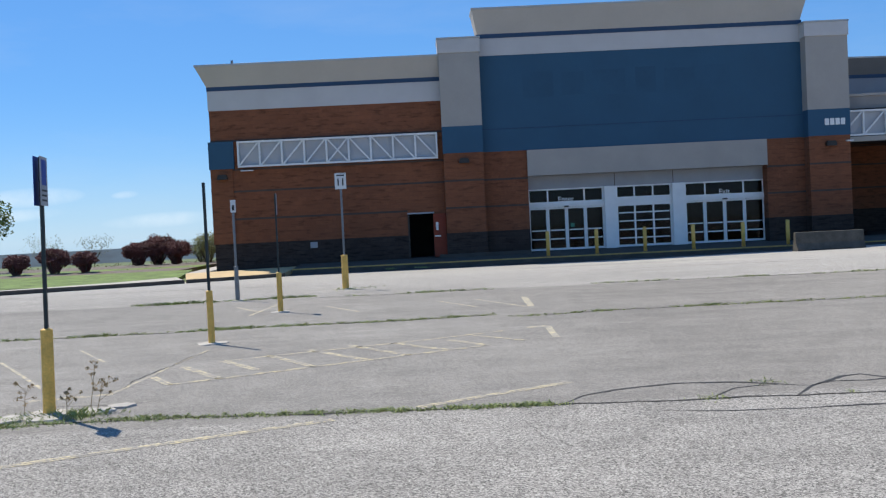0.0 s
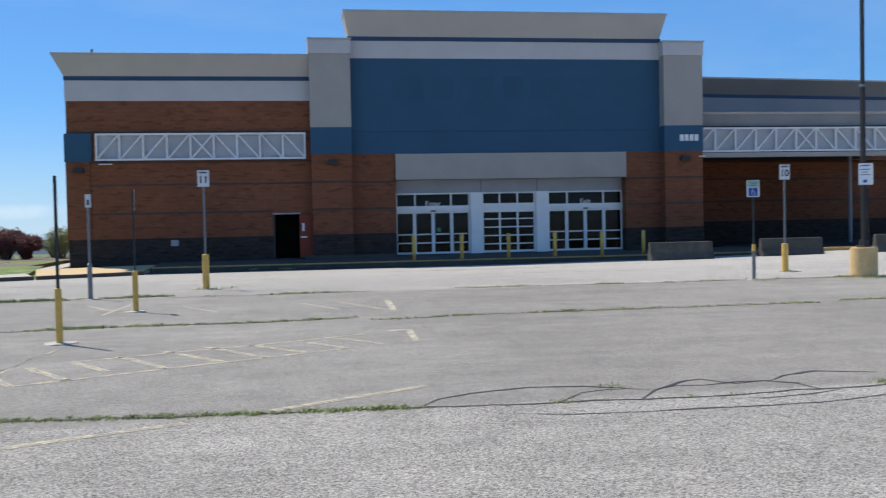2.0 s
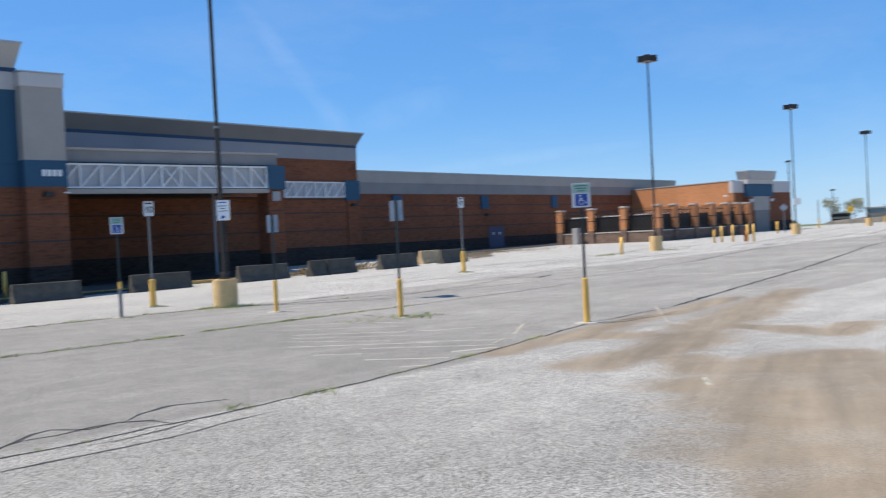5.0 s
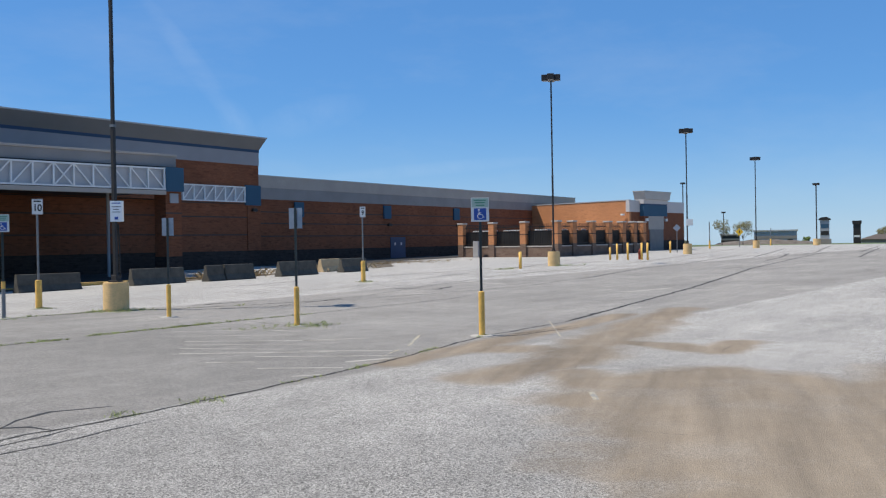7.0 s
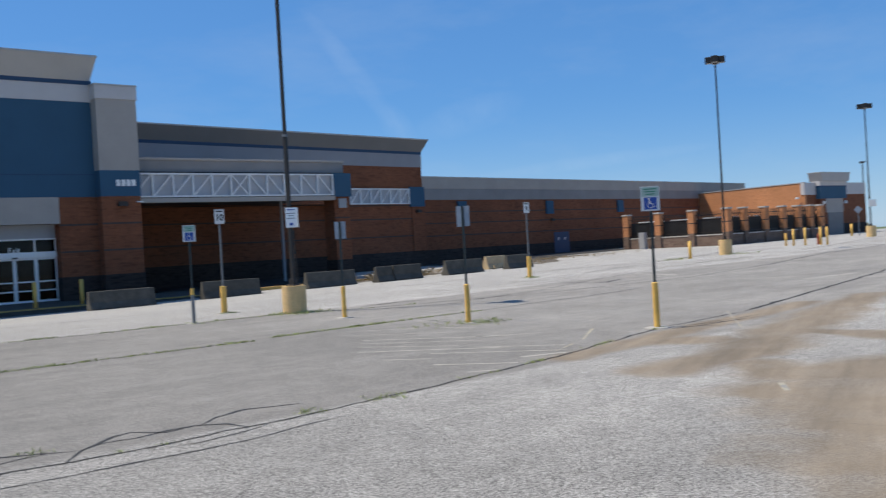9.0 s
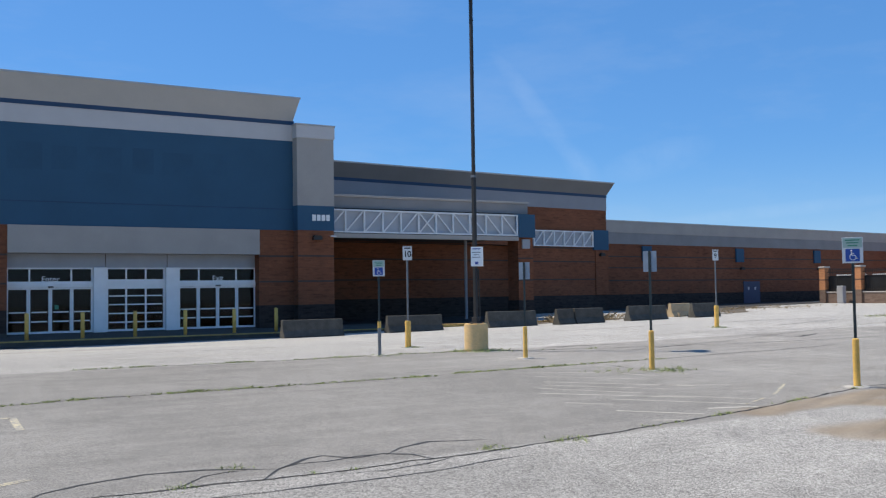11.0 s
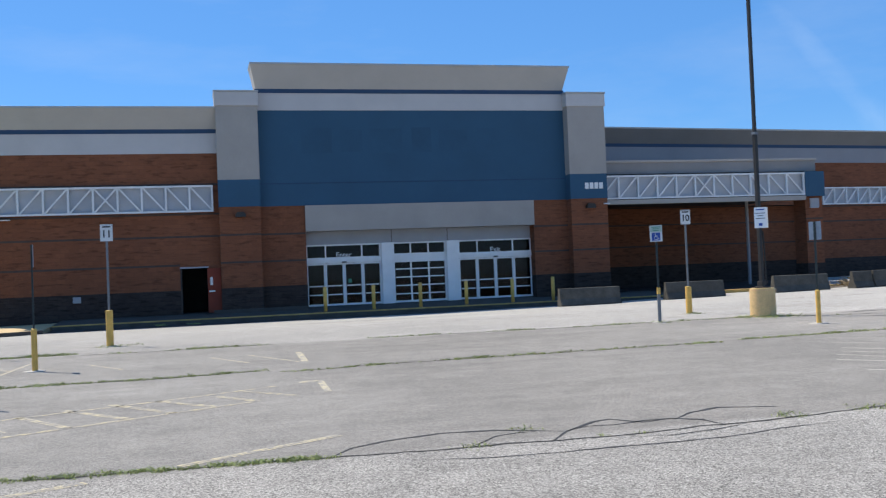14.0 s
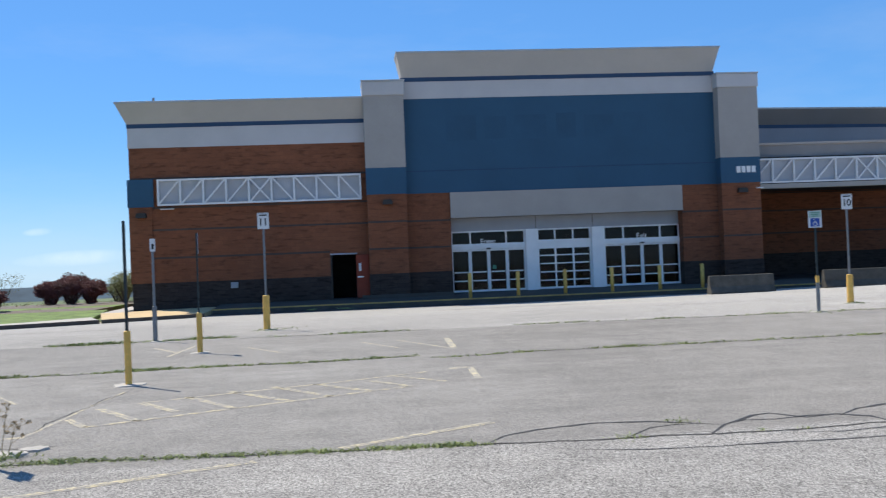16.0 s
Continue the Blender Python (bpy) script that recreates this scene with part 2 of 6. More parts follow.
    base = mixed(lane, base, mixed(noise_at(0.5, 5, (0.15, 1.5, 1)), (0.33, 0.317, 0.293), (0.46, 0.44, 0.405)))
    # the bays between the long cracks are a later, darker coat than the lane before them
    coat = maths("MULTIPLY", bays, ranged(sep.outputs["X"], -1.0, 6.0, 0.28, 1.0, True))
    base = mixed(coat, base, mixed(1.0, base, (0.755, 0.745, 0.735), "MULTIPLY"))

    # tan silt washed along the crack and over the bays on the camera's right hand
    def from_line(ax, ay, bx, by):
        dx, dy = bx - ax, by - ay
        ll = dx * dx + dy * dy
        px, py = maths("SUBTRACT", sep.outputs["X"], ax), maths("SUBTRACT", sep.outputs["Y"], ay)
        s = maths("ADD", maths("MULTIPLY", px, dx / ll), maths("MULTIPLY", py, dy / ll))
        s = maths("MINIMUM", maths("MAXIMUM", s, 0.0), 1.0)
        ex, ey = maths("SUBTRACT", px, maths("MULTIPLY", s, dx)), maths("SUBTRACT", py, maths("MULTIPLY", s, dy))
        return maths("SQRT", maths("ADD", maths("MULTIPLY", ex, ex), maths("MULTIPLY", ey, ey)), 0.0)

    field = maths("DIVIDE", from_line(11.0, 9.6, 15.2, 10.3), 0.34)
    for line, r in (
        ((15.2, 10.3, 20.7, 11.0), 0.32), ((13.1, 9.9, 13.8, 8.9), 0.5), ((10.5, 7.5, 12.6, 7.6), 0.5), ((12.6, 7.6, 15.6, 8.6), 0.62),
        ((15.6, 8.6, 19.3, 9.6), 0.62), ((19.3, 9.6, 22.8, 10.5), 0.45), ((15.4, 8.3, 15.3, 7.2), 0.34), ((15.3, 7.2, 14.9, 6.2), 0.4),
        ((14.9, 6.2, 16.4, 6.35), 0.36), ((11.6, 6.8, 11.0, 5.9), 0.5), ((11.0, 5.9, 12.4, 5.2), 0.7), ((12.4, 5.0, 11.5, 3.4), 0.75), ((9.9, 5.3, 12.4, 4.2), 0.75),
        ((9.4, 4.5, 11.5, 3.6), 0.95), ((8.8, 3.7, 10.6, 3.0), 0.95), ((7.6, 2.6, 9.4, 1.8), 0.8), ((7.8, 3.2, 11.0, 2.4), 1.0), ((6.6, 2.2, 9.5, 1.0), 1.1), ((5.4, 0.4, 8.0, -1.5), 1.7), ((9.8, 2.0, 14.0, 2.0), 1.5),
    ):
        field = maths("MINIMUM", field, maths("DIVIDE", from_line(*line), r))
    edge = maths("ADD", field, maths("MULTIPLY", maths("SUBTRACT", noise_at(0.8, 6, rough=0.62), 0.5), 1.7))
    silt = ranged(edge, 0.55, 1.6, 0.97, 0.0, True)
    silt = maths("MULTIPLY", silt, ranged(noise_at(0.8, 4, shift=(5, 2, 0)), 0.30, 0.55, 0.8, 1.0, True))
    tracks = noise_at(1.0, 5, (0.16, 1.7, 1), turn=-0.42)
    base = mixed(silt, base, mixed(1.0, mixed(noise_at(2.0, 5), (0.206, 0.160, 0.110), (0.295, 0.240, 0.175)), mixed(1.0, ranged(tracks, 0.32, 0.68, 0.68, 1.22), ranged(sepc.outputs["Red"], 0.0, 1.0, 0.9, 1.1), "MULTIPLY"), "MULTIPLY"))
    links.new(base, b.inputs["Base Color"])
    bu = nodes.new("ShaderNodeBump")
    bu.inputs["Strength"].default_value, bu.inputs["Distance"].default_value = 0.5, 0.012
    links.new(stones.outputs["Distance"], bu.inputs["Height"])
    links.new(bu.outputs["Normal"], b.inputs["Normal"])
    return m


ASPHALT = asphalt_material()
GRASS = material("mown grass", (0.12, 0.175, 0.045), 0.95, vary=0.5, scale=1.1, fine=0.35, fine_scale=18, bump=0.8)
FIELD = material("far fields", (0.105, 0.135, 0.05), 0.95, vary=0.3, scale=0.02, fine=0.2, fine_scale=0.4)
MULCH = material("bark mulch", (0.14, 0.118, 0.098), 0.95, vary=0.25, scale=1.5, fine=0.35, fine_scale=30, bump=0.8)
BRICK = block_material("red split-face block", ((0.196, 0.071, 0.035), (0.226, 0.084, 0.041)), (0.175, 0.067, 0.036), dash=0.72)
ORANGE = block_material("orange brick", ((0.44, 0.188, 0.082), (0.48, 0.21, 0.095)), (0.43, 0.20, 0.10), dash=0.88, size=(0.21, 0.075), joint=0.006)
DARKBASE = block_material("dark brown split-face block", ((0.044, 0.031, 0.026), (0.058, 0.042, 0.035)), (0.037, 0.028, 0.024))
COURSE = material("dark joint course", (0.075, 0.05, 0.042), 0.9, vary=0.2, scale=2)
BLUE = material("deep blue stucco", (0.0262, 0.0845, 0.144), 0.8, vary=0.07, scale=0.5, fine=0.06, fine_scale=40, bump=0.15)
STRIPE = material("dark blue trim paint", (0.018, 0.052, 0.11), 0.7, vary=0.08, scale=1)
TAUPE = material("taupe stucco", (0.375, 0.335, 0.295), 0.85, vary=0.07, scale=0.6, fine=0.06, fine_scale=40, bump=0.2)
PALE = material("pale grey stucco", (0.52, 0.487, 0.465), 0.85, vary=0.06, scale=0.6, fine=0.05, fine_scale=40, bump=0.2)
WARM = material("light taupe cornice", (0.45, 0.41, 0.365), 0.85, vary=0.06, scale=0.5, fine=0.05, fine_scale=40, bump=0.15)
# right-hand bands, set darker than the matching ones on the left wing
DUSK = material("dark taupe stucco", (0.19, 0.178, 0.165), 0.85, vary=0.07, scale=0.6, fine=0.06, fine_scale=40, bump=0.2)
BROWNGREY = material("darker brown-grey stucco", (0.25, 0.235, 0.225), 0.85, vary=0.09, scale=0.6, fine=0.06, fine_scale=40, bump=0.2)
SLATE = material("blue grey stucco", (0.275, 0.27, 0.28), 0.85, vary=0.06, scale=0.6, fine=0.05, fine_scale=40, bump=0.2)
# drive and soffit: the canopy's shade is put into these near-black colours
SHADED_DRIVE = material("drive darkened for shade", (0.03, 0.028, 0.026), 0.9, vary=0.3, scale=0.8, fine=0.15, fine_scale=30, bump=0.3)
SHADED_SOFFIT = material("brown soffit darkened for shade", (0.03, 0.028, 0.026), 0.85, vary=0.15, scale=1)
GHOST = material("faded blue stucco", (0.0255, 0.081, 0.138), 0.82, vary=0.10, scale=0.7, fine=0.08, fine_scale=30, bump=0.2)
SOIL = material("dry washed soil", (0.11, 0.088, 0.062), 0.95, vary=0.45, scale=0.9, fine=0.3, fine_scale=14, bump=0.6)
# gutter debris, blackened to carry the shop's shadow on the asphalt
SHADED_GUTTER = material("gutter debris with shop shade", (0.035, 0.031, 0.028), 0.95, vary=0.4, scale=1.4, fine=0.3, fine_scale=14, bump=0.6)
COPING = material("metal coping", (0.42, 0.41, 0.40), 0.5, 0.3, vary=0.08, scale=1)
ROOFM = material("roof membrane", (0.45, 0.44, 0.42), 0.9, vary=0.15, scale=0.5)
WHITE = material("white aluminium", (0.80, 0.775, 0.74), 0.45, 0.0, vary=0.05, scale=2)
TRUSSW = material("white painted steel", (0.75, 0.735, 0.71), 0.55, vary=0.08, scale=1.2)
TRUSSBACK = material("pale grey backing panel", (0.44, 0.44, 0.45), 0.7, vary=0.08, scale=1.0)
PANEL = material("grey metal panel", (0.33, 0.335, 0.35), 0.7, vary=0.08, scale=1.0)
# near-black stands in for missing light on room walls and floor
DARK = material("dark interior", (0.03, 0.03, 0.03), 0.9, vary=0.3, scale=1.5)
FLOORIN = material("shop floor blackened for an unlit room", (0.03, 0.029, 0.028), 0.5, vary=0.2, scale=0.8)
FIXTURE = material("bronze fixture", (0.035, 0.03, 0.027), 0.5, 0.4, vary=0.1, scale=8)
REDDOOR = material("rust red door paint", (0.22, 0.04, 0.018), 0.85, vary=0.12, scale=2)
WALK = material("dark concrete walk", (0.07, 0.06, 0.05), 0.9, vary=0.15, scale=0.9, fine=0.1, fine_scale=30, bump=0.3)
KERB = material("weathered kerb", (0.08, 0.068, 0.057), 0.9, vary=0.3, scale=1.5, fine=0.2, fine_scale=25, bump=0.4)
KERBY = material("faded yellow kerb paint", (0.52, 0.33, 0.10), 0.85, vary=0.25, scale=2.5, fine=0.2, fine_scale=25)
RAMP = material("tan ramp concrete", (0.50, 0.37, 0.20), 0.9, vary=0.15, scale=1.2, fine=0.1, fine_scale=25)
YELLOW = material("yellow bollard paint", (0.74, 0.435, 0.095), 0.65, vary=0.16, scale=5, fine=0.12, fine_scale=40, random=0.08)
POST = material("dark green steel post", (0.035, 0.045, 0.045), 0.55, 0.5, vary=0.2, scale=6)
GALV = material("galvanised post", (0.20, 0.205, 0.21), 0.5, 0.6, vary=0.15, scale=6)
SIGNW = material("white sign face", (0.66, 0.66, 0.64), 0.5, vary=0.05, scale=4)
NOTICEW = material("bright white notice board", (0.86, 0.86, 0.85), 0.4, vary=0.04, scale=4)
SIGNOLD = material("weathered grey sign face", (0.36, 0.36, 0.37), 0.6, vary=0.2, scale=5)
SIGNB = material("blue sign paint", (0.02, 0.07, 0.32), 0.5)
SIGNG = material("green sign paint", (0.05, 0.24, 0.15), 0.5)
SIGNPG = material("bleached green sign paint", (0.36, 0.47, 0.40), 0.55, vary=0.08, scale=6)
FENCEBASE = block_material("brown fence block", ((0.15, 0.10, 0.075), (0.19, 0.13, 0.10)), (0.17, 0.13, 0.10), dash=0.85)
SIGNK = material("black sign ink", (0.02, 0.02, 0.02), 0.6)
SIGNBACK = material("bare aluminium sign back", (0.30, 0.33, 0.37), 0.45, 0.6, vary=0.12, scale=6)
SIGNY = material("yellow warning sign", (0.75, 0.45, 0.02), 0.5)
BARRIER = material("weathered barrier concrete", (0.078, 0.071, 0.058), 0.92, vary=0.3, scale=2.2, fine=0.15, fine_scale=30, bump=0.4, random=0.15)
FOOTING = material("pale post footing", (0.39, 0.365, 0.325), 0.92, vary=0.15, scale=4, fine=0.1, fine_scale=30)
TANBAR = material("tan sandstone-coloured concrete", (0.52, 0.38, 0.22), 0.92, vary=0.15, scale=3)
POLEBASE = material("yellow painted concrete", (0.68, 0.46, 0.21), 0.85, vary=0.14, scale=2.5, fine=0.12, fine_scale=30, bump=0.3)
POLE = material("dark bronze pole", (0.018, 0.015, 0.013), 0.6, 0.0, vary=0.25, scale=3)
CRACK = material("open crack", (0.035, 0.033, 0.03), 0.95, vary=0.4, scale=3)
SEAL = material("tar crack seal", (0.03, 0.029, 0.028), 0.75, vary=0.3, scale=4)
WEED = material("weeds", (0.29, 0.33, 0.115), 0.8, vary=0.35, scale=2.0, random=0.1)
STRAW = material("dry stems", (0.30, 0.22, 0.12), 0.9, vary=0.2, scale=5)
MAROON = material("maroon leaves", (0.135, 0.046, 0.043), 0.75, vary=0.45, scale=1.5)
LEAF = material("fresh leaves", (0.10, 0.15, 0.035), 0.75, vary=0.4, scale=1.2)
SHRUB = material("shrub leaves", (0.21, 0.22, 0.09), 0.8, vary=0.4, scale=1.2)
BUDS = material("budding leaves", (0.15, 0.14, 0.06), 0.8, vary=0.4, scale=1.2)
BARK = material("bark", (0.10, 0.08, 0.065), 0.95, vary=0.3, scale=6)
HILL = material("hazy hills", (0.038, 0.064, 0.085), 1.0, vary=0.3, scale=0.012, fine=0.3, fine_scale=0.08)
FARWALL = material("far masonry", (0.26, 0.23, 0.20), 0.9, vary=0.1, scale=0.4)
BLUEDOOR = material("blue steel door", (0.035, 0.055, 0.105), 0.6, vary=0.1, scale=2)
ROLLUP = material("ribbed shutter", (0.19, 0.18, 0.175), 0.6, 0.2, vary=0.1, scale=2)


def worn_line_material():
    """Yellow road paint, rubbed through to the asphalt in flakes."""
    m = bpy.data.materials.new("rubbed yellow line paint")
    m.use_nodes = True
    nodes, links = m.node_tree.nodes, m.node_tree.links
    b = nodes["Principled BSDF"]
    b.inputs["Roughness"].default_value = 0.85
    geo, mix = nodes.new("ShaderNodeNewGeometry"), nodes.new("ShaderNodeMix")
    ns = []
    for sc in (7.0, 30.0):
        no = nodes.new("ShaderNodeTexNoise")
        no.inputs["Scale"].default_value, no.inputs["Detail"].default_value = sc, 6.0
        links.new(geo.outputs["Position"], no.inputs["Vector"])
        ns.append(no)
    add, ra = nodes.new("ShaderNodeMath"), nodes.new("ShaderNodeMapRange")
    links.new(ns[0].outputs["Fac"], add.inputs[0])
    links.new(ns[1].outputs["Fac"], add.inputs[1])
    ra.inputs["From Min"].default_value, ra.inputs["From Max"].default_value = 0.84, 1.06
    links.new(add.outputs[0], ra.inputs["Value"])
    mix.data_type = "RGBA"
    mix.inputs["A"].default_value, mix.inputs["B"].default_value = (0.54, 0.46, 0.285, 1), (0.255, 0.243, 0.22, 1)
    links.new(ra.outputs["Result"], mix.inputs["Factor"])
    links.new(mix.outputs["Result"], b.inputs["Base Color"])
    return m


def glass_material():
    m = bpy.data.materials.new("window glass")
    m.use_nodes = True
    b = m.node_tree.nodes["Principled BSDF"]
    # near-black tint keeps the rooms behind the panes dark
    b.inputs["Base Color"].default_value = (0.05, 0.055, 0.06, 1)
    b.inputs["Roughness"].default_value, b.inputs["IOR"].default_value = 0.02, 1.27
    b.inputs["Transmission Weight"].default_value = 1.0
    return m


LINE = worn_line_material()
GHOSTLINE = material("bleached ghost of a painted line", (0.405, 0.38, 0.325), 0.9, vary=0.25, scale=2.5, fine=0.3, fine_scale=30)
GLASS = glass_material()


# ---- shape helpers ----
def part(name, bm, mat, parent=None, label="", smooth=False, mats=None):
    """Links a bmesh as one mesh object, under a thing or a part where one is given."""
    me = bpy.data.meshes.new(name)
    bmesh.ops.recalc_face_normals(bm, faces=bm.faces)
    bm.to_mesh(me)
    bm.free()
    for q in (mats or (mat,)):
        me.materials.append(q)
    if smooth:
        me.polygons.foreach_set("use_smooth", [True] * len(me.polygons))
    ob = new(name, me)
    if parent is not None:
        ob.parent = parent
    if label:
        ob["label"] = label
    return ob


def thing(name, at=(0, 0, 0), turn=0.0, label="", category="", group="", kind=""):
    e = new(name)
    e.empty_display_size = 0.2
    e.matrix_world = pose(*at, 0, 0, turn)
    bpy.context.view_layer.update()
    return tagged(e, label, category, group, kind)


def add_box(bm, x0, x1, y0, y1, z0, z1, bevel=0.0):
    g = bmesh.ops.create_cube(bm, size=1.0, matrix=Matrix.Translation(((x0 + x1) / 2, (y0 + y1) / 2, (z0 + z1) / 2)) @ Matrix.Diagonal((x1 - x0, y1 - y0, z1 - z0, 1)))
    if bevel > 0:
        es = list({e for v in g["verts"] for e in v.link_edges})
        bmesh.ops.bevel(bm, geom=es, offset=bevel, segments=2, affect="EDGES", profile=0.5)
    return bm


def box(x0, x1, y0, y1, z0, z1, bevel=0.0):
    return add_box(bmesh.new(), x0, x1, y0, y1, z0, z1, bevel)


def add_rod(bm, a, b, r0, r1=None, n=12):
    a, b = Vector(a), Vector(b)
    d = b - a
    m = Matrix.Translation((a + b) / 2) @ d.to_track_quat("Z", "Y").to_matrix().to_4x4()
    bmesh.ops.create_cone(bm, cap_ends=True, segments=n, radius1=r0, radius2=r0 if r1 is None else r1, depth=d.length, matrix=m)
    return bm


def rod(a, b, r0, r1=None, n=12):
    return add_rod(bmesh.new(), a, b, r0, r1, n)


def bar(a, b, w, d):
    """A square bar from a to b, w across in the wall's plane and d deep in y."""
    a, b = Vector(a), Vector(b)
    along = (b - a).normalized()
    side = along.cross(Vector((0, 1, 0))).normalized() * w / 2
    dep = Vector((0, d / 2, 0))
    bm = bmesh.new()
    vs = [bm.verts.new(p + s * side + k * dep) for p in (a, b) for s, k in ((-1, -1), (1, -1), (1, 1), (-1, 1))]
    for f in ((0, 1, 2, 3), (7, 6, 5, 4), (0, 4, 5, 1), (1, 5, 6, 2), (2, 6, 7, 3), (3, 7, 4, 0)):
        bm.faces.new([vs[i] for i in f])
    return bm


def prism(points, y0, y1):
    """A profile in x and z drawn out along y."""
    bm = bmesh.new()
    a = [bm.verts.new((x, y0, z)) for x, z in points]
    b = [bm.verts.new((x, y1, z)) for x, z in points]
    bm.faces.new(a)
    bm.faces.new(b[::-1])
    for i in range(len(points)):
        j = (i + 1) % len(points)
        bm.faces.new((a[i], b[i], b[j], a[j]))
    return bm


def level(x, y):
    """The lot's height: level, dipping to the gutter before the shop, rising gently towards the far end, falling away beyond."""
    rise = float(np.interp(x, (18, 50, 75, 100), (0.0, 0.28, 0.48, 0.55)))
    dip = -0.20 * min(max((y - 33.0) / 8.0, 0.0), 1.0) * float(np.interp(x, (8, 22, 42), (1.0, 0.5, 0.0)))
    far = max(abs(x) - 170.0, abs(y) - 130.0, 0.0)
    back = -0.05 * (min(max(y, 62.0), 130.0) - 62.0) * min(max((-13.0 - x) / 4.0, 0.0), 1.0)
    return rise + dip + back - 0.0128 * far - 0.02 * min(far, 60.0)


# ---- ground ----
KERB_Y = 41.0


def build_ground():
    """One sheet to the horizon: the lot, and fields round it."""
    xs = [-3500, -1500, -600, -300, -170, -120, -62, -40, -24, -17, -13, -9.9, 0, 8, 12, 18, 22, 28, 36, 42, 50, 62, 75, 100, 125, 146, 170, 320, 700, 1500, 3500]
    ys = [-3500, -900, -300, -130, -90, -40, -20, 0, 10, 20, 27, 30, 33, 35, 37, 39, KERB_Y, 46, 60, 62, 90, 130, 190, 300, 600, 1500, 3500]
    bm = bmesh.new()
    grid = [[bm.verts.new((x, y, level(x, y))) for y in ys] for x in xs]
    for i in range(len(xs) - 1):
        for j in range(len(ys) - 1):
            f = bm.faces.new((grid[i][j], grid[i + 1][j], grid[i + 1][j + 1], grid[i][j + 1]))
            lot = -62 <= xs[i] and xs[i + 1] <= 146 and ys[j] >= -90 and (ys[j + 1] <= 60.01 and xs[i] >= -10 or ys[j + 1] <= KERB_Y + 0.01 or xs[i] >= 42 and ys[j + 1] <= 60)
            f.material_index = 0 if lot else 1
    return tagged(part("ground", bm, None, mats=(ASPHALT, FIELD)), "bleached grey asphalt car park with fields beyond", "ground", kind="structure")


build_ground()


def strip(name, x0, x1, y0, y1, z0a, z0b, thick, mat, label, category, steps=1):
    """A slab whose top goes from z0a at y0 to z0b at y1."""
    bm = bmesh.new()
    n = steps
    rows = []
    for i in range(n + 1):
        x = x0 + (x1 - x0) * i / n
        rows.append([bm.verts.new(p) for p in ((x, y0, z0a - thick), (x, y0, z0a), (x, y1, z0b), (x, y1, z0b - thick))])
    for a, b in zip(rows, rows[1:]):
        for k in range(4):
            bm.faces.new((a[k], b[k], b[(k + 1) % 4], a[(k + 1) % 4]))
    bm.faces.new(rows[0])
    bm.faces.new(rows[-1][::-1])
    return tagged(part(name, bm, mat), label, category, kind="structure")


WZ, WALK_Y = 0.03, 43.5
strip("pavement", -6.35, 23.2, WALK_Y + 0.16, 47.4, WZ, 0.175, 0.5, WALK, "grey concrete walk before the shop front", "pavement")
# near-black slab: canopy shade painted into the drive
strip("pavement_canopy", 23.2, 47.5, WALK_Y + 0.16, 64.0, WZ, 0.22, 0.5, SHADED_DRIVE, "drive under the loading canopy, its shade put into the colour", "pavement")
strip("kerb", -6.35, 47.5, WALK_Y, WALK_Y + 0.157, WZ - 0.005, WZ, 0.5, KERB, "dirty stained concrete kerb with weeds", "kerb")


def gutter():
    """A ragged strip along the kerb: debris, with the shop's shadow put into its black."""
    bm = bmesh.new()
    rows = []
    for k in range(120):
        x = -6.4 + k * 0.26
        edge = 41.95 + 0.5 * noise.noise(Vector((x * 0.55, 2.0, 0))) + 0.25 * noise.noise(Vector((x * 2.3, 5.0, 0)))
        if x > 17:
            edge += (x - 17) * 0.16
        rows.append([bm.verts.new((x, y, level(x, y) + 0.012)) for y in (edge, WALK_Y - 0.45, WALK_Y - 0.01)])
    for a, c in zip(rows, rows[1:]):
        for k in range(2):
            bm.faces.new((a[k], c[k], c[k + 1], a[k + 1]))
    return tagged(part("gutter", bm, SHADED_GUTTER), "black strip along the kerb, shop shadow painted in with gutter debris", "gutter", kind="structure")


gutter()
strip("kerb_paint", -6.35, 47.5, WALK_Y - 0.006, WALK_Y + 0.15, WZ + 0.003, WZ + 0.005, 0.055, KERBY, "faded yellow paint along the kerb top", "kerb")

strip("kerb_drive", 23.3, 47.4, WALK_Y - 0.2, WALK_Y - 0.01, 0.15, 0.155, 0.4, KERBY, "faded yellow raised kerb along the loading drive", "kerb")


def between(name, front, back, zf, zb, thick, mat, label, category):
    """A slab between two lines of equal length; its top stands zf above the lot at the front and at zb behind."""
    bm = bmesh.new()
    rows = []
    for (xa, ya), (xb, yb) in zip(front, back):
        za, zz = level(xa, ya) + zf, zb if zb is not None else level(xb, yb) + zf
        rows.append([bm.verts.new(p) for p in ((xa, ya, za - thick), (xa, ya, za), (xb, yb, zz), (xb, yb, zz - thick))])
    for a, b in zip(rows, rows[1:]):
        for k in range(4):
            bm.faces.new((a[k], b[k], b[(k + 1) % 4], a[(k + 1) % 4]))
    bm.faces.new(rows[0])
    bm.faces.new(rows[-1][::-1])
    return tagged(part(name, bm, mat), label, category, kind="structure")


KERB_LINE = [(-60.0, 4.0), (-30.0, 24.5), (-15.2, 33.9), (-13.85, 35.1), (-12.0, 36.5), (-9.95, 38.5)]
KERB_BACK = [(x - 0.09, y + 0.13) for x, y in KERB_LINE]
VERGE = [(-62.0, 8.0), (-33.0, 27.8), (-17.0, 37.3), (-15.0, 38.2), (-13.1, 39.4), (-11.1, 41.6)]
between("kerb_grass", KERB_LINE, KERB_BACK, 0.155, None, 0.4, KERB, "dark weathered concrete kerb along grass", "kerb")
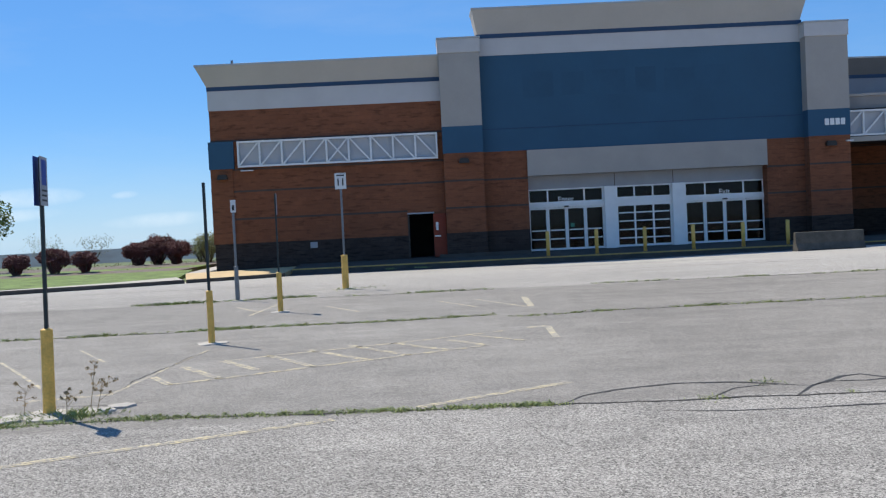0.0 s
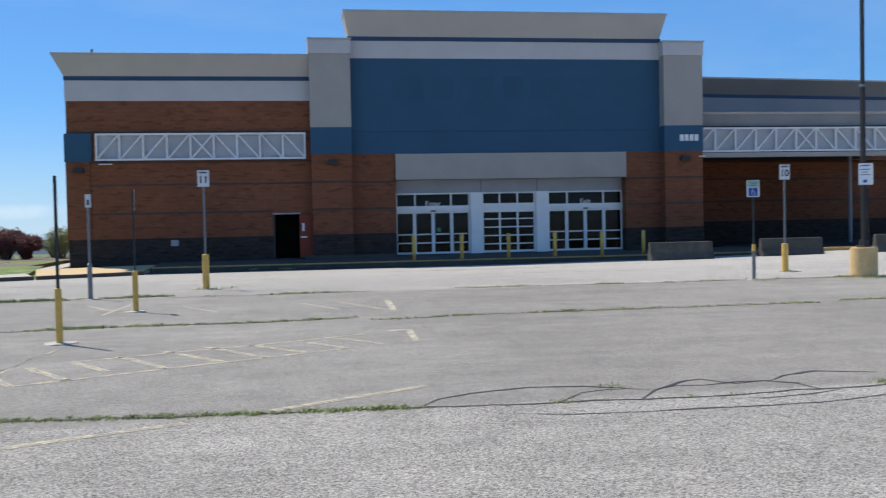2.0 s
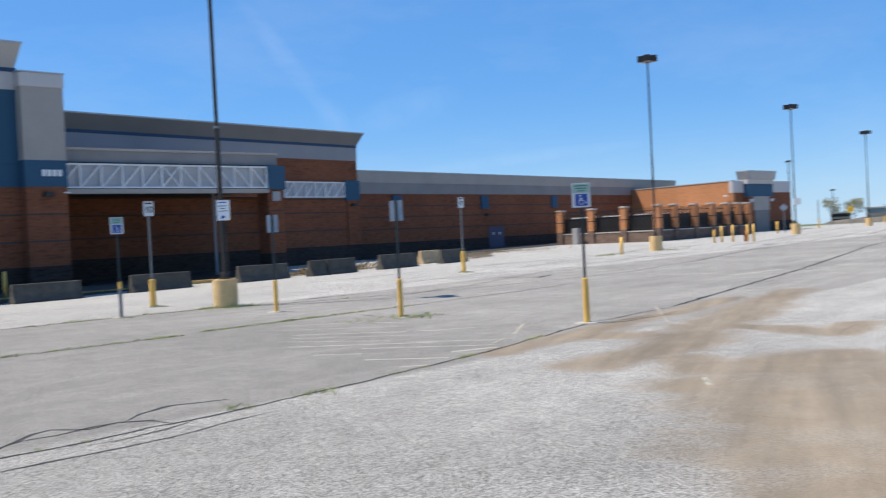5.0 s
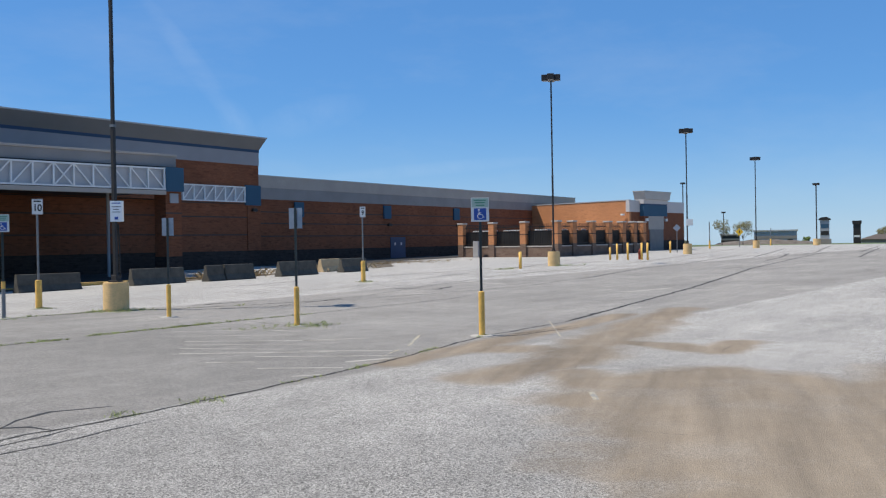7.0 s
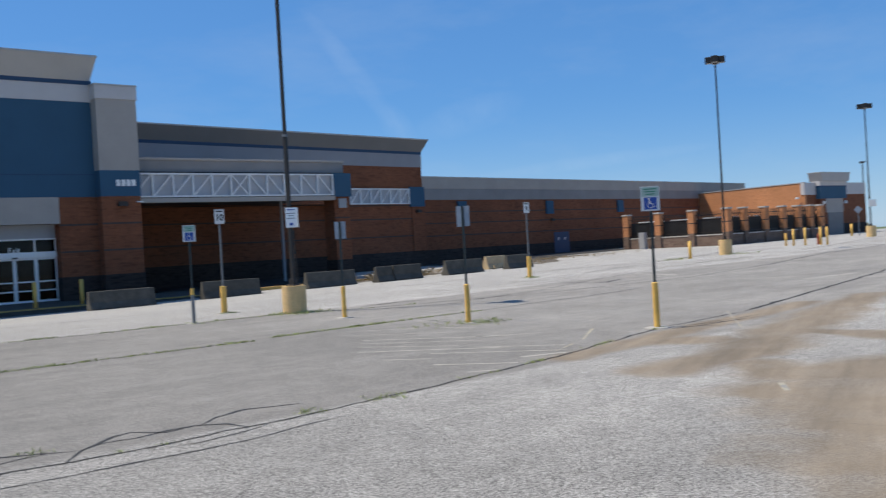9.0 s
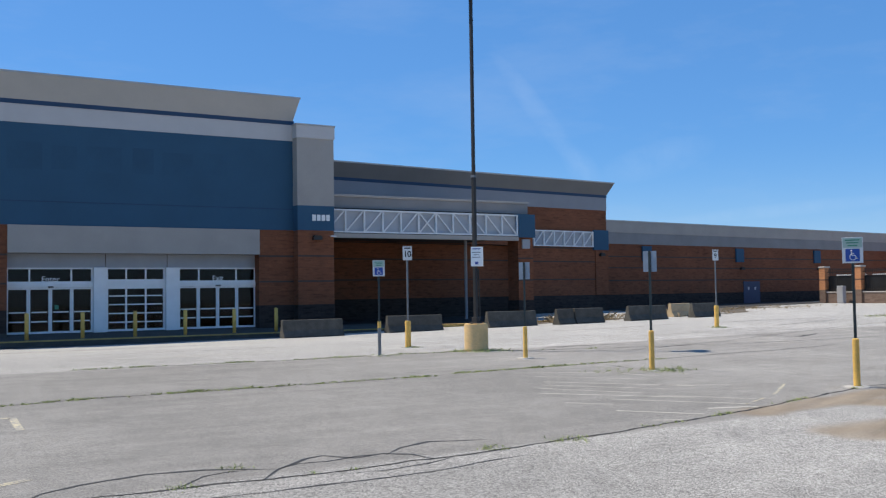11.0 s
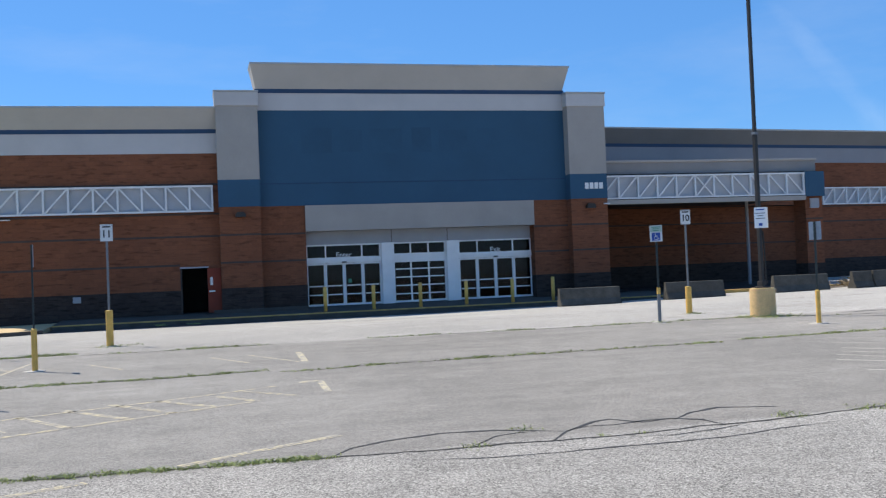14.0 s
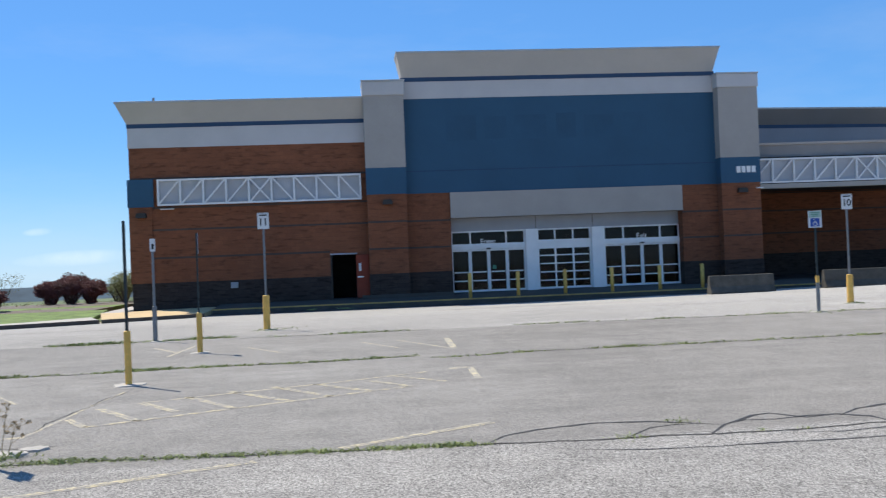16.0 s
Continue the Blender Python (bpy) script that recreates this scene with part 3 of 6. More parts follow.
between("pavement_verge", [(x - 0.004, y + 0.006) for x, y in KERB_BACK], VERGE, 0.15, 0.0, 0.4, FOOTING, "pale concrete strip behind the kerb", "pavement")
between("lawn", [(x - 0.004, y + 0.006) for x, y in VERGE], [(-62.0, 50.0), (-40.0, 50.0), (-24.0, 50.0), (-19.0, 50.0), (-15.0, 50.0), (-12.45, 50.0)], 0.13, 0.0, 0.4, GRASS, "green grass verge by the car park", "grass")
RAMP_LINE = [(-9.9, 38.6), (-8.4, 40.2), (-6.4, 41.7)]
RAMP_BACK = [(x - 0.06, y + 0.15) for x, y in RAMP_LINE]
between("kerb_ramp", RAMP_LINE, RAMP_BACK, 0.15, None, 0.4, KERB, "dark kerb edge of the ramp", "kerb")
between("ramp", [(x, y + 0.006) for x, y in RAMP_BACK], [(-11.3, 44.0), (-9.0, 45.0), (-6.4, 46.2)], 0.15, 0.05, 0.3, RAMP, "tan concrete ramp at the shop corner", "pavement")
strip("lawn_back", -62.0, -13.2, 54.0, 57.2, 0.005, 0.01, 0.6, GRASS, "green grass strip between the planting beds", "grass")
strip("mulch_bed", -62.0, -13.2, 50.0, 54.0, 0.0, 0.005, 0.3, MULCH, "grey-brown mulch bed under the front bushes", "mulch")
strip("mulch_bed", -62.0, -13.2, 57.2, 63.0, 0.01, 0.03, 0.3, MULCH, "grey-brown mulch bed under the bushes", "mulch")
strip("side_walk", -11.35, -10.45, 44.1, 51.0, 0.05, 0.1, 0.3, FOOTING, "pale concrete walk beside the shop", "pavement")


def side_apron():
    """The dirty walk and dead planting strip before the right-hand range, darkened to deepen the wall's shade."""
    bm = bmesh.new()
    rows = []
    for k in range(41):
        x = 47.5 + k * 0.62
        back = 56.4 + (x - 48.5) * 0.12
        front = back - 5.2 + 0.5 * noise.noise(Vector((x * 0.4, 3.0, 0)))
        rows.append([bm.verts.new((x, y, level(x, y) + dz)) for y, dz in ((front, 0.012), (front + 0.25, 0.05), (back + 1.4, 0.06))])
    for a, c in zip(rows, rows[1:]):
        for k in range(2):
            bm.faces.new((a[k], c[k], c[k + 1], a[k + 1]))
    return tagged(part("pavement_side", bm, SHADED_DRIVE), "dirty walk along the long brick wall, darkened to deepen its shade", "pavement", kind="structure")


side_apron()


def soil_patch():
    """Ragged washed soil lying behind the barriers and before the long wall."""
    bm = bmesh.new()
    rows = []
    for k in range(101):
        x = 28.6 + k * 0.3
        front = 41.3 + 0.07 * (x - 28.6) + 0.45 * noise.noise(Vector((x * 0.5, 8.0, 0))) + 0.25 * noise.noise(Vector((x * 1.9, 2.0, 0)))
        back = WALK_Y - 0.01 if x < 47.4 else 51.0 + 0.12 * (x - 48.5)
        front = min(max(front, 40.9), back - 0.1) if x < 47.4 else front + min((x - 47.4) * 0.9, 6.0)
        rows.append([bm.verts.new((x, y, level(x, y) + 0.01)) for y in (front, (front + back) / 2, back)])
    for a, c in zip(rows, rows[1:]):
        for k in range(2):
            bm.faces.new((a[k], c[k], c[k + 1], a[k + 1]))
    return tagged(part("ground_soil", bm, SOIL), "dry washed soil behind the barriers", "soil", kind="structure")


soil_patch()

# ---- the shop ----
YP, YW = 45.93, 46.53
shop = thing("store_building", (-0.79, 0, 0.175), 0, "long closed brick and blue stucco retail store", "building")


def band(name, x0, x1, y0, y1, z0, z1, mat, label="", bevel=0.0, under=None):
    return part(name, box(x0, x1, y0, y1, z0, z1, bevel), mat, under or shop, label)


def cornice(name, x0, x1, y, z0, z1, out, mat, left, right, depth=0.6, side=None):
    """A parapet that leans out to the front and, where told, round its ends."""
    bm = bmesh.new()
    lo = [(x0, y, z0), (x1, y, z0), (x1, y + depth, z0), (x0, y + depth, z0)]
    side = out if side is None else side
    a, c = (x0 - side if left else x0), (x1 + side if right else x1)
    zt = z1 - 0.1
    hi = [(a, y - out, zt), (c, y - out, zt), (c, y + depth, zt), (a, y + depth, zt)]
    vl, vh = [bm.verts.new(p) for p in lo], [bm.verts.new(p) for p in hi]
    bm.faces.new(vl[::-1])
    bm.faces.new(vh)
    for i in range(4):
        j = (i + 1) % 4
        bm.faces.new((vl[i], vl[j], vh[j], vh[i]))
    body = part(name, bm, mat, shop)
    part("coping", box(a - 0.03, c + 0.03, y - out - 0.03, y + depth, zt, z1, 0.015), COPING, body, "thin metal coping")
    return body


def courses(x0, x1, y, zs, under, depth=0.05):
    for z in zs:
        part("joint_course", box(x0, x1, y - 0.012, y + depth, z - 0.045, z + 0.045), COURSE, under, "dark masonry joint")


def truss(x0, x1, y, z0, z1, bays, crossed, under):
    """A flat white lattice girder: chords, posts and diagonals that lean to the middle, before a grey panel."""
    t = part("truss_panel", box(x0, x1, y + 0.16, y + 0.22, z0 + 0.03, z1 - 0.03), TRUSSBACK, under, "pale grey metal panel")
    w = 0.085
    part("chord", box(x0, x1, y - 0.06, y + 0.06, z1 - w, z1), TRUSSW, t)
    part("chord", box(x0, x1, y - 0.06, y + 0.06, z0, z0 + w), TRUSSW, t)
    step = (x1 - x0) / bays
    for i in range(bays + 1):
        c = min(max(x0 + i * step, x0 + w / 2), x1 - w / 2)
        part("post", box(c - w / 2, c + w / 2, y - 0.05, y + 0.05, z0 + w, z1 - w), TRUSSW, t)
    for i in range(bays):
        a, b = x0 + i * step + 0.06, x0 + (i + 1) * step - 0.06
        lo, hi = z0 + w, z1 - w
        if crossed < 0 or i <= crossed:
            part("diagonal", bar((a, y, lo), (b, y, hi), 0.07, 0.06), TRUSSW, t)
        if 0 <= crossed <= i:
            part("diagonal", bar((a, y + 0.01, hi), (b, y + 0.01, lo), 0.07, 0.06), TRUSSW, t)
    return t


def wall_light(x, y, z, under):
    w = part("wall_light", prism([(x - 0.24, z - 0.11), (x + 0.24, z - 0.11), (x + 0.24, z + 0.02), (x + 0.17, z + 0.12), (x - 0.17, z + 0.12), (x - 0.24, z + 0.02)], y - 0.24, y), FIXTURE, under, "dark bronze wall pack light")
    part("lens", box(x - 0.2, x + 0.2, y - 0.246, y - 0.241, z - 0.095, z - 0.02), SIGNK, w)


# left wing, with an open service door
LX0, LX1 = -9.63, 1.60
DX0, DX1, DZ = -0.24, 0.98, 2.12
lw = band("wall", LX0, DX0, YW, YW + 0.4, 1.1, 7.55, BRICK, "red split-face block wall")
band("wall", DX1, LX1, YW, YW + 0.4, 1.1, 7.55, BRICK)
band("wall", DX0, DX1, YW, YW + 0.4, DZ, 7.55, BRICK)
band("wall_base", LX0 - 0.02, DX0, YW - 0.02, YW + 0.4, -0.5, 1.1, DARKBASE, "dark brown block base")
band("wall_base", DX1, LX1, YW - 0.02, YW + 0.4, -0.5, 1.1, DARKBASE)
courses(LX0, DX0 - 0.02, YW, (2.28,), lw)
courses(LX0, LX1, YW, (3.62, 4.68, 6.08), lw)
band("fascia", LX0 - 0.03, LX1, YW - 0.03, YW + 0.4, 7.55, 8.5, PALE, "pale grey stucco fascia")
band("stripe", LX0 - 0.05, LX1, YW - 0.05, YW + 0.4, 8.5, 8.7, STRIPE, "dark blue painted stripe")
cornice("cornice", LX0 - 0.05, LX1, YW - 0.05, 8.7, 9.72, 0.42, WARM, True, False)
band("corner_box", LX0 - 0.1, -8.52, YW - 0.12, YW, 4.72, 6.04, BLUE, "blue stucco corner box")
band("corner_pier", LX0 - 0.06, -8.62, YW - 0.07, YW - 0.021, 1.1, 4.72, BRICK)
wall_light(-9.1, YW - 0.08, 4.32, lw)
truss(-8.32, 1.34, YW - 0.2, 4.76, 6.02, 9, 4, lw)
band("bracket", -8.2, -7.6, YW - 0.25, YW - 0.02, 4.58, 4.62, TRUSSW)
part("vent_box", box(-5.05, -4.7, YW - 0.08, YW - 0.021, 0.72, 1.0, 0.01), PANEL, lw, "grey wall vent box")
# side and back walls, roof
band("side_wall", LX0, LX0 + 0.4, YW + 0.4, 108.0, -0.5, 7.55, BRICK, "sunlit block side wall")
band("side_fascia", LX0 - 0.03, LX0 + 0.4, YW + 0.4, 108.0, 7.55, 8.5, PALE)
band("side_parapet", LX0 - 0.03, LX0 + 0.4, YW + 0.55, 108.0, 8.5, 9.5, WARM)
band("roof", LX0 + 0.4, 104.0, 64.6, 108.0, 6.1, 6.3, ROOFM, "flat pale roof")
band("roof", LX0 + 0.4, 21.6, YW + 0.4, 64.6, 7.9, 8.1, ROOFM)
band("back_wall", LX0, 150.0, 108.0, 108.4, -0.5, 8.0, BRICK)
band("roof_vent", -8.6, -8.5, YW + 0.8, YW + 0.9, 9.5, 10.1, GALV)

# open service door and the room behind it, its darkness put into the colour
sd = part("service_door", box(DX1 - 0.02, DX1 + 0.6, YW - 0.36, YW - 0.31, 0.02, DZ - 0.03, 0.008), REDDOOR, shop, "rust red steel door standing open")
part("door_handle", box(DX1 + 0.03, DX1 + 0.32, YW - 0.42, YW - 0.361, 0.98, 1.05, 0.01), WHITE, sd, "white push bar")
part("door_notice", box(DX1 + 0.1, DX1 + 0.22, YW - 0.366, YW - 0.361, 1.3, 1.68), SIGNW, sd, "small white notice")
part("door_frame", box(DX0 - 0.04, DX0 + 0.04, YW - 0.03, YW + 0.1, 0, DZ), FIXTURE, shop)
part("door_frame", box(DX0 - 0.04, DX1 + 0.04, YW - 0.03, YW + 0.1, DZ, DZ + 0.07), PANEL, shop)
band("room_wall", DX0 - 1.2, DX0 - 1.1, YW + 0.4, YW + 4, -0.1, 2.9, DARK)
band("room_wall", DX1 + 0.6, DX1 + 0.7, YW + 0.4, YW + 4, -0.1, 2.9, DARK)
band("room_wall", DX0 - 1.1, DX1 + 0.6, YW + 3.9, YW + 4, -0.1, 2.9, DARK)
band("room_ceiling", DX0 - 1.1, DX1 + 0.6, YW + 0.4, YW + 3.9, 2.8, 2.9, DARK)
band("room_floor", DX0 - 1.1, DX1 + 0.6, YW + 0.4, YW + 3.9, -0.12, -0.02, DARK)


# entrance tower
def pier(x0, x1):
    p = band("pier", x0, x1, YP, YW + 1.2, 1.12, 4.94, BRICK, "red split-face block pier")
    part("pier_base", box(x0 - 0.02, x1 + 0.02, YP - 0.02, YW + 1.2, -0.5, 1.12), DARKBASE, p, "dark brown block base")
    part("pier_cap", box(x0 - 0.02, x1 + 0.02, YP - 0.02, YW + 1.2, 4.94, 6.22), BLUE, p, "deep blue stucco band")
    part("pier_shaft", box(x0 - 0.02, x1 + 0.02, YP - 0.02, YW + 1.2, 6.22, 9.72), TAUPE, p, "taupe stucco shaft")
    part("pier_head", box(x0 - 0.07, x1 + 0.07, YP - 0.07, YW + 1.2, 9.72, 10.38, 0.02), PALE, p, "pale grey stucco head")
    part("coping", box(x0 - 0.1, x1 + 0.1, YP - 0.1, YW + 1.2, 10.38, 10.46, 0.015), COPING, p)
    courses(x0, x1, YP, (2.32, 3.62), p)
    wall_light((x0 + x1) / 2 + 0.02, YP, 4.55, p)
    return p


PL0, PL1, PR0, PR1 = 1.60, 3.50, 19.22, 21.22
pier(PL0, PL1)
pr = pier(PR0, PR1)
for k in range(4):
    part("number_bar", box(20.0 + k * 0.26, 20.2 + k * 0.26, YP - 0.06, YP - 0.022, 5.44, 5.76, 0.01), WHITE, pr, "white raised plate")
part("camera_arm", box(21.0, 21.3, YP - 0.2, YP, 4.62, 4.68), TRUSSW, pr)

bx0, bx1 = PL1, PR0
panel = band("blue_wall", bx0, bx1, YW, YW + 1.2, 4.96, 9.6, BLUE, "large deep blue stucco panel")
part("reveal", box(bx0, bx1, YW - 0.012, YW, 6.03, 6.07), STRIPE, panel, "thin dark reveal joint")
for k, (gx, gw, gz, gh) in enumerate(((5.6, 1.5, 7.5, 1.25), (7.5, 1.1, 7.55, 1.1), (9.0, 1.6, 7.5, 1.2), (11.1, 1.0, 7.5, 1.25), (12.5, 1.5, 7.52, 1.1), (14.5, 1.2, 7.5, 1.2))):
    part("letter_scar", box(gx, gx + gw, YW - 0.003, YW, gz, gz + gh), GHOST, panel, "faded patch where a letter hung")
band("tower_fascia", bx0, bx1, YW - 0.03, YW + 1.2, 9.6, 10.44, PALE, "pale grey stucco fascia")
band("tower_stripe", bx0 - 0.05, bx1 + 0.05, YW - 0.06, YW + 1.2, 10.44, 10.64, STRIPE, "dark blue painted stripe")
cornice("tower_cornice", bx0 + 0.0, bx1 - 0.02, YW - 0.06, 10.64, 11.84, 0.42, WARM, True, True, 1.2, 0.24)
band("tower_back", bx0 + 0.1, bx1 - 0.1, YW + 1.2, YW + 1.4, 4.9, 11.3, TAUPE)
EX0, EX1 = 5.66, 17.36
for a, b in ((bx0, EX0), (EX1, bx1)):
    w = band("entry_wall", a, b, YW + 0.02, YW + 0.9, 1.12, 4.96, BRICK)
    part("wall_base", box(a, b, YW, YW + 0.9, -0.5, 1.12), DARKBASE, w)
    courses(a, b, YW + 0.02, (2.32, 3.62), w)
band("entry_fascia", EX0, EX1, YW - 0.1, YW + 0.6, 3.70, 4.96, TAUPE, "taupe stucco entrance fascia")
YD = YW + 0.7
soff = band("entry_header", EX0, EX1, YD - 0.02, YD + 0.2, 3.05, 3.70, PANEL, "grey header panel above the doors")
for x in (10.0, 12.9):
    part("panel_joint", box(x - 0.015, x + 0.015, YD - 0.03, YD - 0.02, 3.05, 3.70), COURSE, soff)
band("walk_step", 1.2, 5.6, YP - 0.14, YP - 0.02, -0.4, 0.12, WALK, "concrete footing strip")


def glazing(name, x0, x1, z0, z1, cols, rows, parent, t=0.07, heavy=()):
    """A white framed glazed unit: stiles, rails and panes."""
    fr = part(name, box(x0, x0 + t, YD - 0.05, YD + 0.05, z0, z1), WHITE, parent)
    part("stile", box(x1 - t, x1, YD - 0.05, YD + 0.05, z0, z1), WHITE, fr)
    part("rail", box(x0 + t, x1 - t, YD - 0.05, YD + 0.05, z1 - t, z1), WHITE, fr)
    part("rail", box(x0 + t, x1 - t, YD - 0.05, YD + 0.05, z0, z0 + t * 1.3), WHITE, fr)
    for c in cols:
        part("stile", box(c - t / 2, c + t / 2, YD - 0.045, YD + 0.045, z0 + t * 1.3, z1 - t), WHITE, fr)
    xs = [x0 + t] + list(cols) + [x1 - t]
    for r in rows:
        for a, b in zip(xs, xs[1:]):
            part("rail", box(a + t / 2, b - t / 2, YD - 0.04, YD + 0.04, r - 0.03, r + 0.03), WHITE, fr)
    for a, b in zip(xs, xs[1:]):
        p = part("pane", box(a, b, YD + 0.0, YD + 0.008, z0 + t, z1 - t), GLASS, fr)
        p.visible_shadow = False
    return fr


entry = thing("entrance_doors", (-0.77, 0, 0.175), 0, "white aluminium framed glass entrance and exit doors", "doors")
FZ = 0.02
for x0, x1, word in ((5.67, 9.40, "Enter"), (13.42, 17.35, "Exit")):
    w = x1 - x0
    glazing("transom", x0, x1, 2.32, 3.05, (x0 + w * 0.26, x0 + w * 0.745), (), entry)
    part("door_header", box(x0, x1, YD - 0.12, YD + 0.05, 2.12, 2.32, 0.01), WHITE, entry, "white sliding door header")
    part("sensor", box(x0 + w / 2 - 0.12, x0 + w / 2 + 0.12, YD - 0.18, YD - 0.121, 2.12, 2.19), FIXTURE, entry)
    q = w / 4
    for k in range(4):
        glazing("door_leaf", x0 + k * q + 0.005, x0 + (k + 1) * q - 0.005, FZ, 2.115, (), (0.57, 1.0), entry, 0.075)
    txt = bpy.data.curves.new("word", "FONT")
    txt.body, txt.size, txt.extrude, txt.align_x = word, 0.36, 0.006, "CENTER"
    o = new("word", txt)
    o.matrix_world = pose(x0 + w * 0.5, YD - 0.07, 2.40, 90, 0, 0)
    bpy.context.view_layer.update()
    me = bpy.data.meshes.new_from_object(o.evaluated_get(bpy.context.evaluated_depsgraph_get()))
    me.transform(o.matrix_world)
    me.materials.clear()
    me.materials.append(WHITE)
    bpy.data.objects.remove(o)
    lt = new("lettering", me)
    lt.parent = entry
    lt["label"] = "white word " + word
part("door_sticker", box(7.72, 7.9, YD - 0.052, YD - 0.047, 1.12, 1.32), SIGNG, entry, "small green door sticker")
for x0, x1 in ((9.40, 10.02), (12.76, 13.42)):
    part("pilaster", box(x0, x1, YD - 0.3, YD + 0.1, 0.0, 3.05, 0.01), WHITE, entry, "white panelled pilaster")
glazing("transom", 10.02, 12.76, 2.40, 3.05, (10.93, 11.85), (), entry)
part("door_header", box(10.02, 12.76, YD - 0.06, YD + 0.05, 2.12, 2.40), WHITE, entry)
glazing("sectional_door", 10.02, 12.76, FZ, 2.12, (10.93, 11.85), (0.45, 0.87, 1.29, 1.70), entry, 0.08)
# shop interior seen through the glass, its lack of light painted near-black
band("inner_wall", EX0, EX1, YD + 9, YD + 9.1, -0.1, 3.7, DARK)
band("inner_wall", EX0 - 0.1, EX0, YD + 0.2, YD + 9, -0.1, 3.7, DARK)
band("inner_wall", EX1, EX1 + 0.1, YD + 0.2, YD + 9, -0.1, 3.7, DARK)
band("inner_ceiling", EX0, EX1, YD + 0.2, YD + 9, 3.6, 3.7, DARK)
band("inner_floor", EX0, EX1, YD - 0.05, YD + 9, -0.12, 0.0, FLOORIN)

band("tower_side", PR1 - 0.4, PR1, YW + 1.2, 61.0, -0.2, 7.2, BRICK)

# loading canopy
can = thing("loading_canopy", (-0.9, 0, 0.16), 0, "drive-through canopy with white lattice girder and brick post", "canopy")
CX0, CX1, YC = PR1, 33.6, 46.8
# slab coloured near-black to carry the shade beneath it
part("roof_slab", box(CX0, CX1 + 1.1, YC + 0.3, 55.2, 4.95, 6.3), SHADED_SOFFIT, can, "canopy roof with the underside shade put into its colour")
part("soffit_edge", box(CX0, CX1, YC - 0.1, YC + 0.3, 4.66, 4.9), TAUPE, can, "taupe edge beam")
part("parapet", box(CX0, CX1 + 1.1, YC + 0.5, YC + 0.9, 6.3, 6.92), BROWNGREY, can, "taupe parapet")
part("parapet_cap", box(CX0, CX1 + 1.15, YC + 0.42, YC + 0.95, 6.92, 7.04, 0.02), TAUPE, can, "paler cap along the canopy parapet")
truss(CX0 + 0.05, CX1, YC, 4.94, 6.2, 11, 5, can)
post = part("canopy_post", box(33.68, 34.75, YC + 0.1, YC + 1.2, 1.12, 4.86), BRICK, can, "red block post")
part("post_base", box(33.66, 34.77, YC + 0.08, YC + 1.22, -0.3, 1.12), DARKBASE, post)
part("post_cap", box(33.62, 34.81, YC - 0.1, YC + 1.3, 4.86, 6.24), BLUE, post, "blue stucco cap")
part("post_plate", box(33.95, 34.5, YC + 0.02, YC + 0.1, 4.2, 4.75), PANEL, post, "grey box on post")
courses(33.68, 34.75, YC + 0.1, (2.32, 3.62), post)
part("lamp_tube", box(32.6, 33.5, 48.0, 48.1, 4.72, 4.80), WHITE, can, "white tube lamp housing")
part("column", rod((31.9, 50, 0), (31.9, 50, 4.95), 0.09), PANEL, can, "grey painted round steel column")

# right wing behind the canopy, built square and then turned a few degrees
front_parts = set(shop.children_recursive)
RX1, YR = 49.2, 57.0
BAY1, BAY_Y, BAY_Z = 41.0, YR + 1.3, 4.75
rw = band("wall", BAY1, RX1, YR, YR + 0.4, 1.12, 7.52, BRICK)
part("wall_base", box(BAY1 - 0.02, RX1 + 0.02, YR - 0.02, YR + 0.4, -0.5, 1.12), DARKBASE, rw)
courses(BAY1, RX1, YR, (2.3, 3.6, 4.6), rw)
band("wall", PR1, BAY1, YR, YR + 0.4, BAY_Z, 7.52, BRICK)
# a recess added behind the canopy so that its back wall falls darker
bay = band("bay_wall", PR1 - 1, BAY1, BAY_Y, BAY_Y + 0.4, 1.12, BAY_Z + 0.3, BRICK, "red block wall at the back of the added recess")
part("wall_base", box(PR1 - 1, BAY1, BAY_Y - 0.02, BAY_Y + 0.4, -0.5, 1.12), DARKBASE, bay)
courses(PR1 - 1, BAY1, BAY_Y, (2.35, 3.7), bay)
ret = band("bay_side", BAY1, BAY1 + 0.4, YR + 0.4, BAY_Y, 1.12, BAY_Z, BRICK)
part("wall_base", box(BAY1 - 0.02, BAY1 + 0.4, YR + 0.4, BAY_Y, -0.5, 1.12), DARKBASE, ret)
band("bay_ceiling", PR1 - 1, BAY1 + 0.4, YR + 0.4, BAY_Y + 0.4, BAY_Z, BAY_Z + 0.2, SHADED_SOFFIT, "ceiling of the added recess, darkened for shade")
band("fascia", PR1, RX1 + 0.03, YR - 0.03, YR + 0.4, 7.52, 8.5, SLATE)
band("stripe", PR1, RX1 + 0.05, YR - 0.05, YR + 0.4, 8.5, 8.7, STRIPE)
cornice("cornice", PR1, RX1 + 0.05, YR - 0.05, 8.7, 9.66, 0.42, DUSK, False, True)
truss(41.55, 47.55, YR - 0.2, 4.7, 5.86, 6, -1, rw)
band("corner_box", 47.7, RX1 + 0.08, YR - 0.14, YR, 4.5, 6.0, BLUE, "blue stucco corner box")
band("corner_pier", 47.9, RX1 + 0.06, YR - 0.08, YR - 0.022, 1.12, 4.5, BRICK)
wall_light(48.5, YR - 0.08, 4.15, rw)
band("return_wall", RX1 - 0.4, RX1, YR + 0.4, 60.0, -0.5, 9.0, TAUPE)

wing_parts = set(shop.children_recursive)
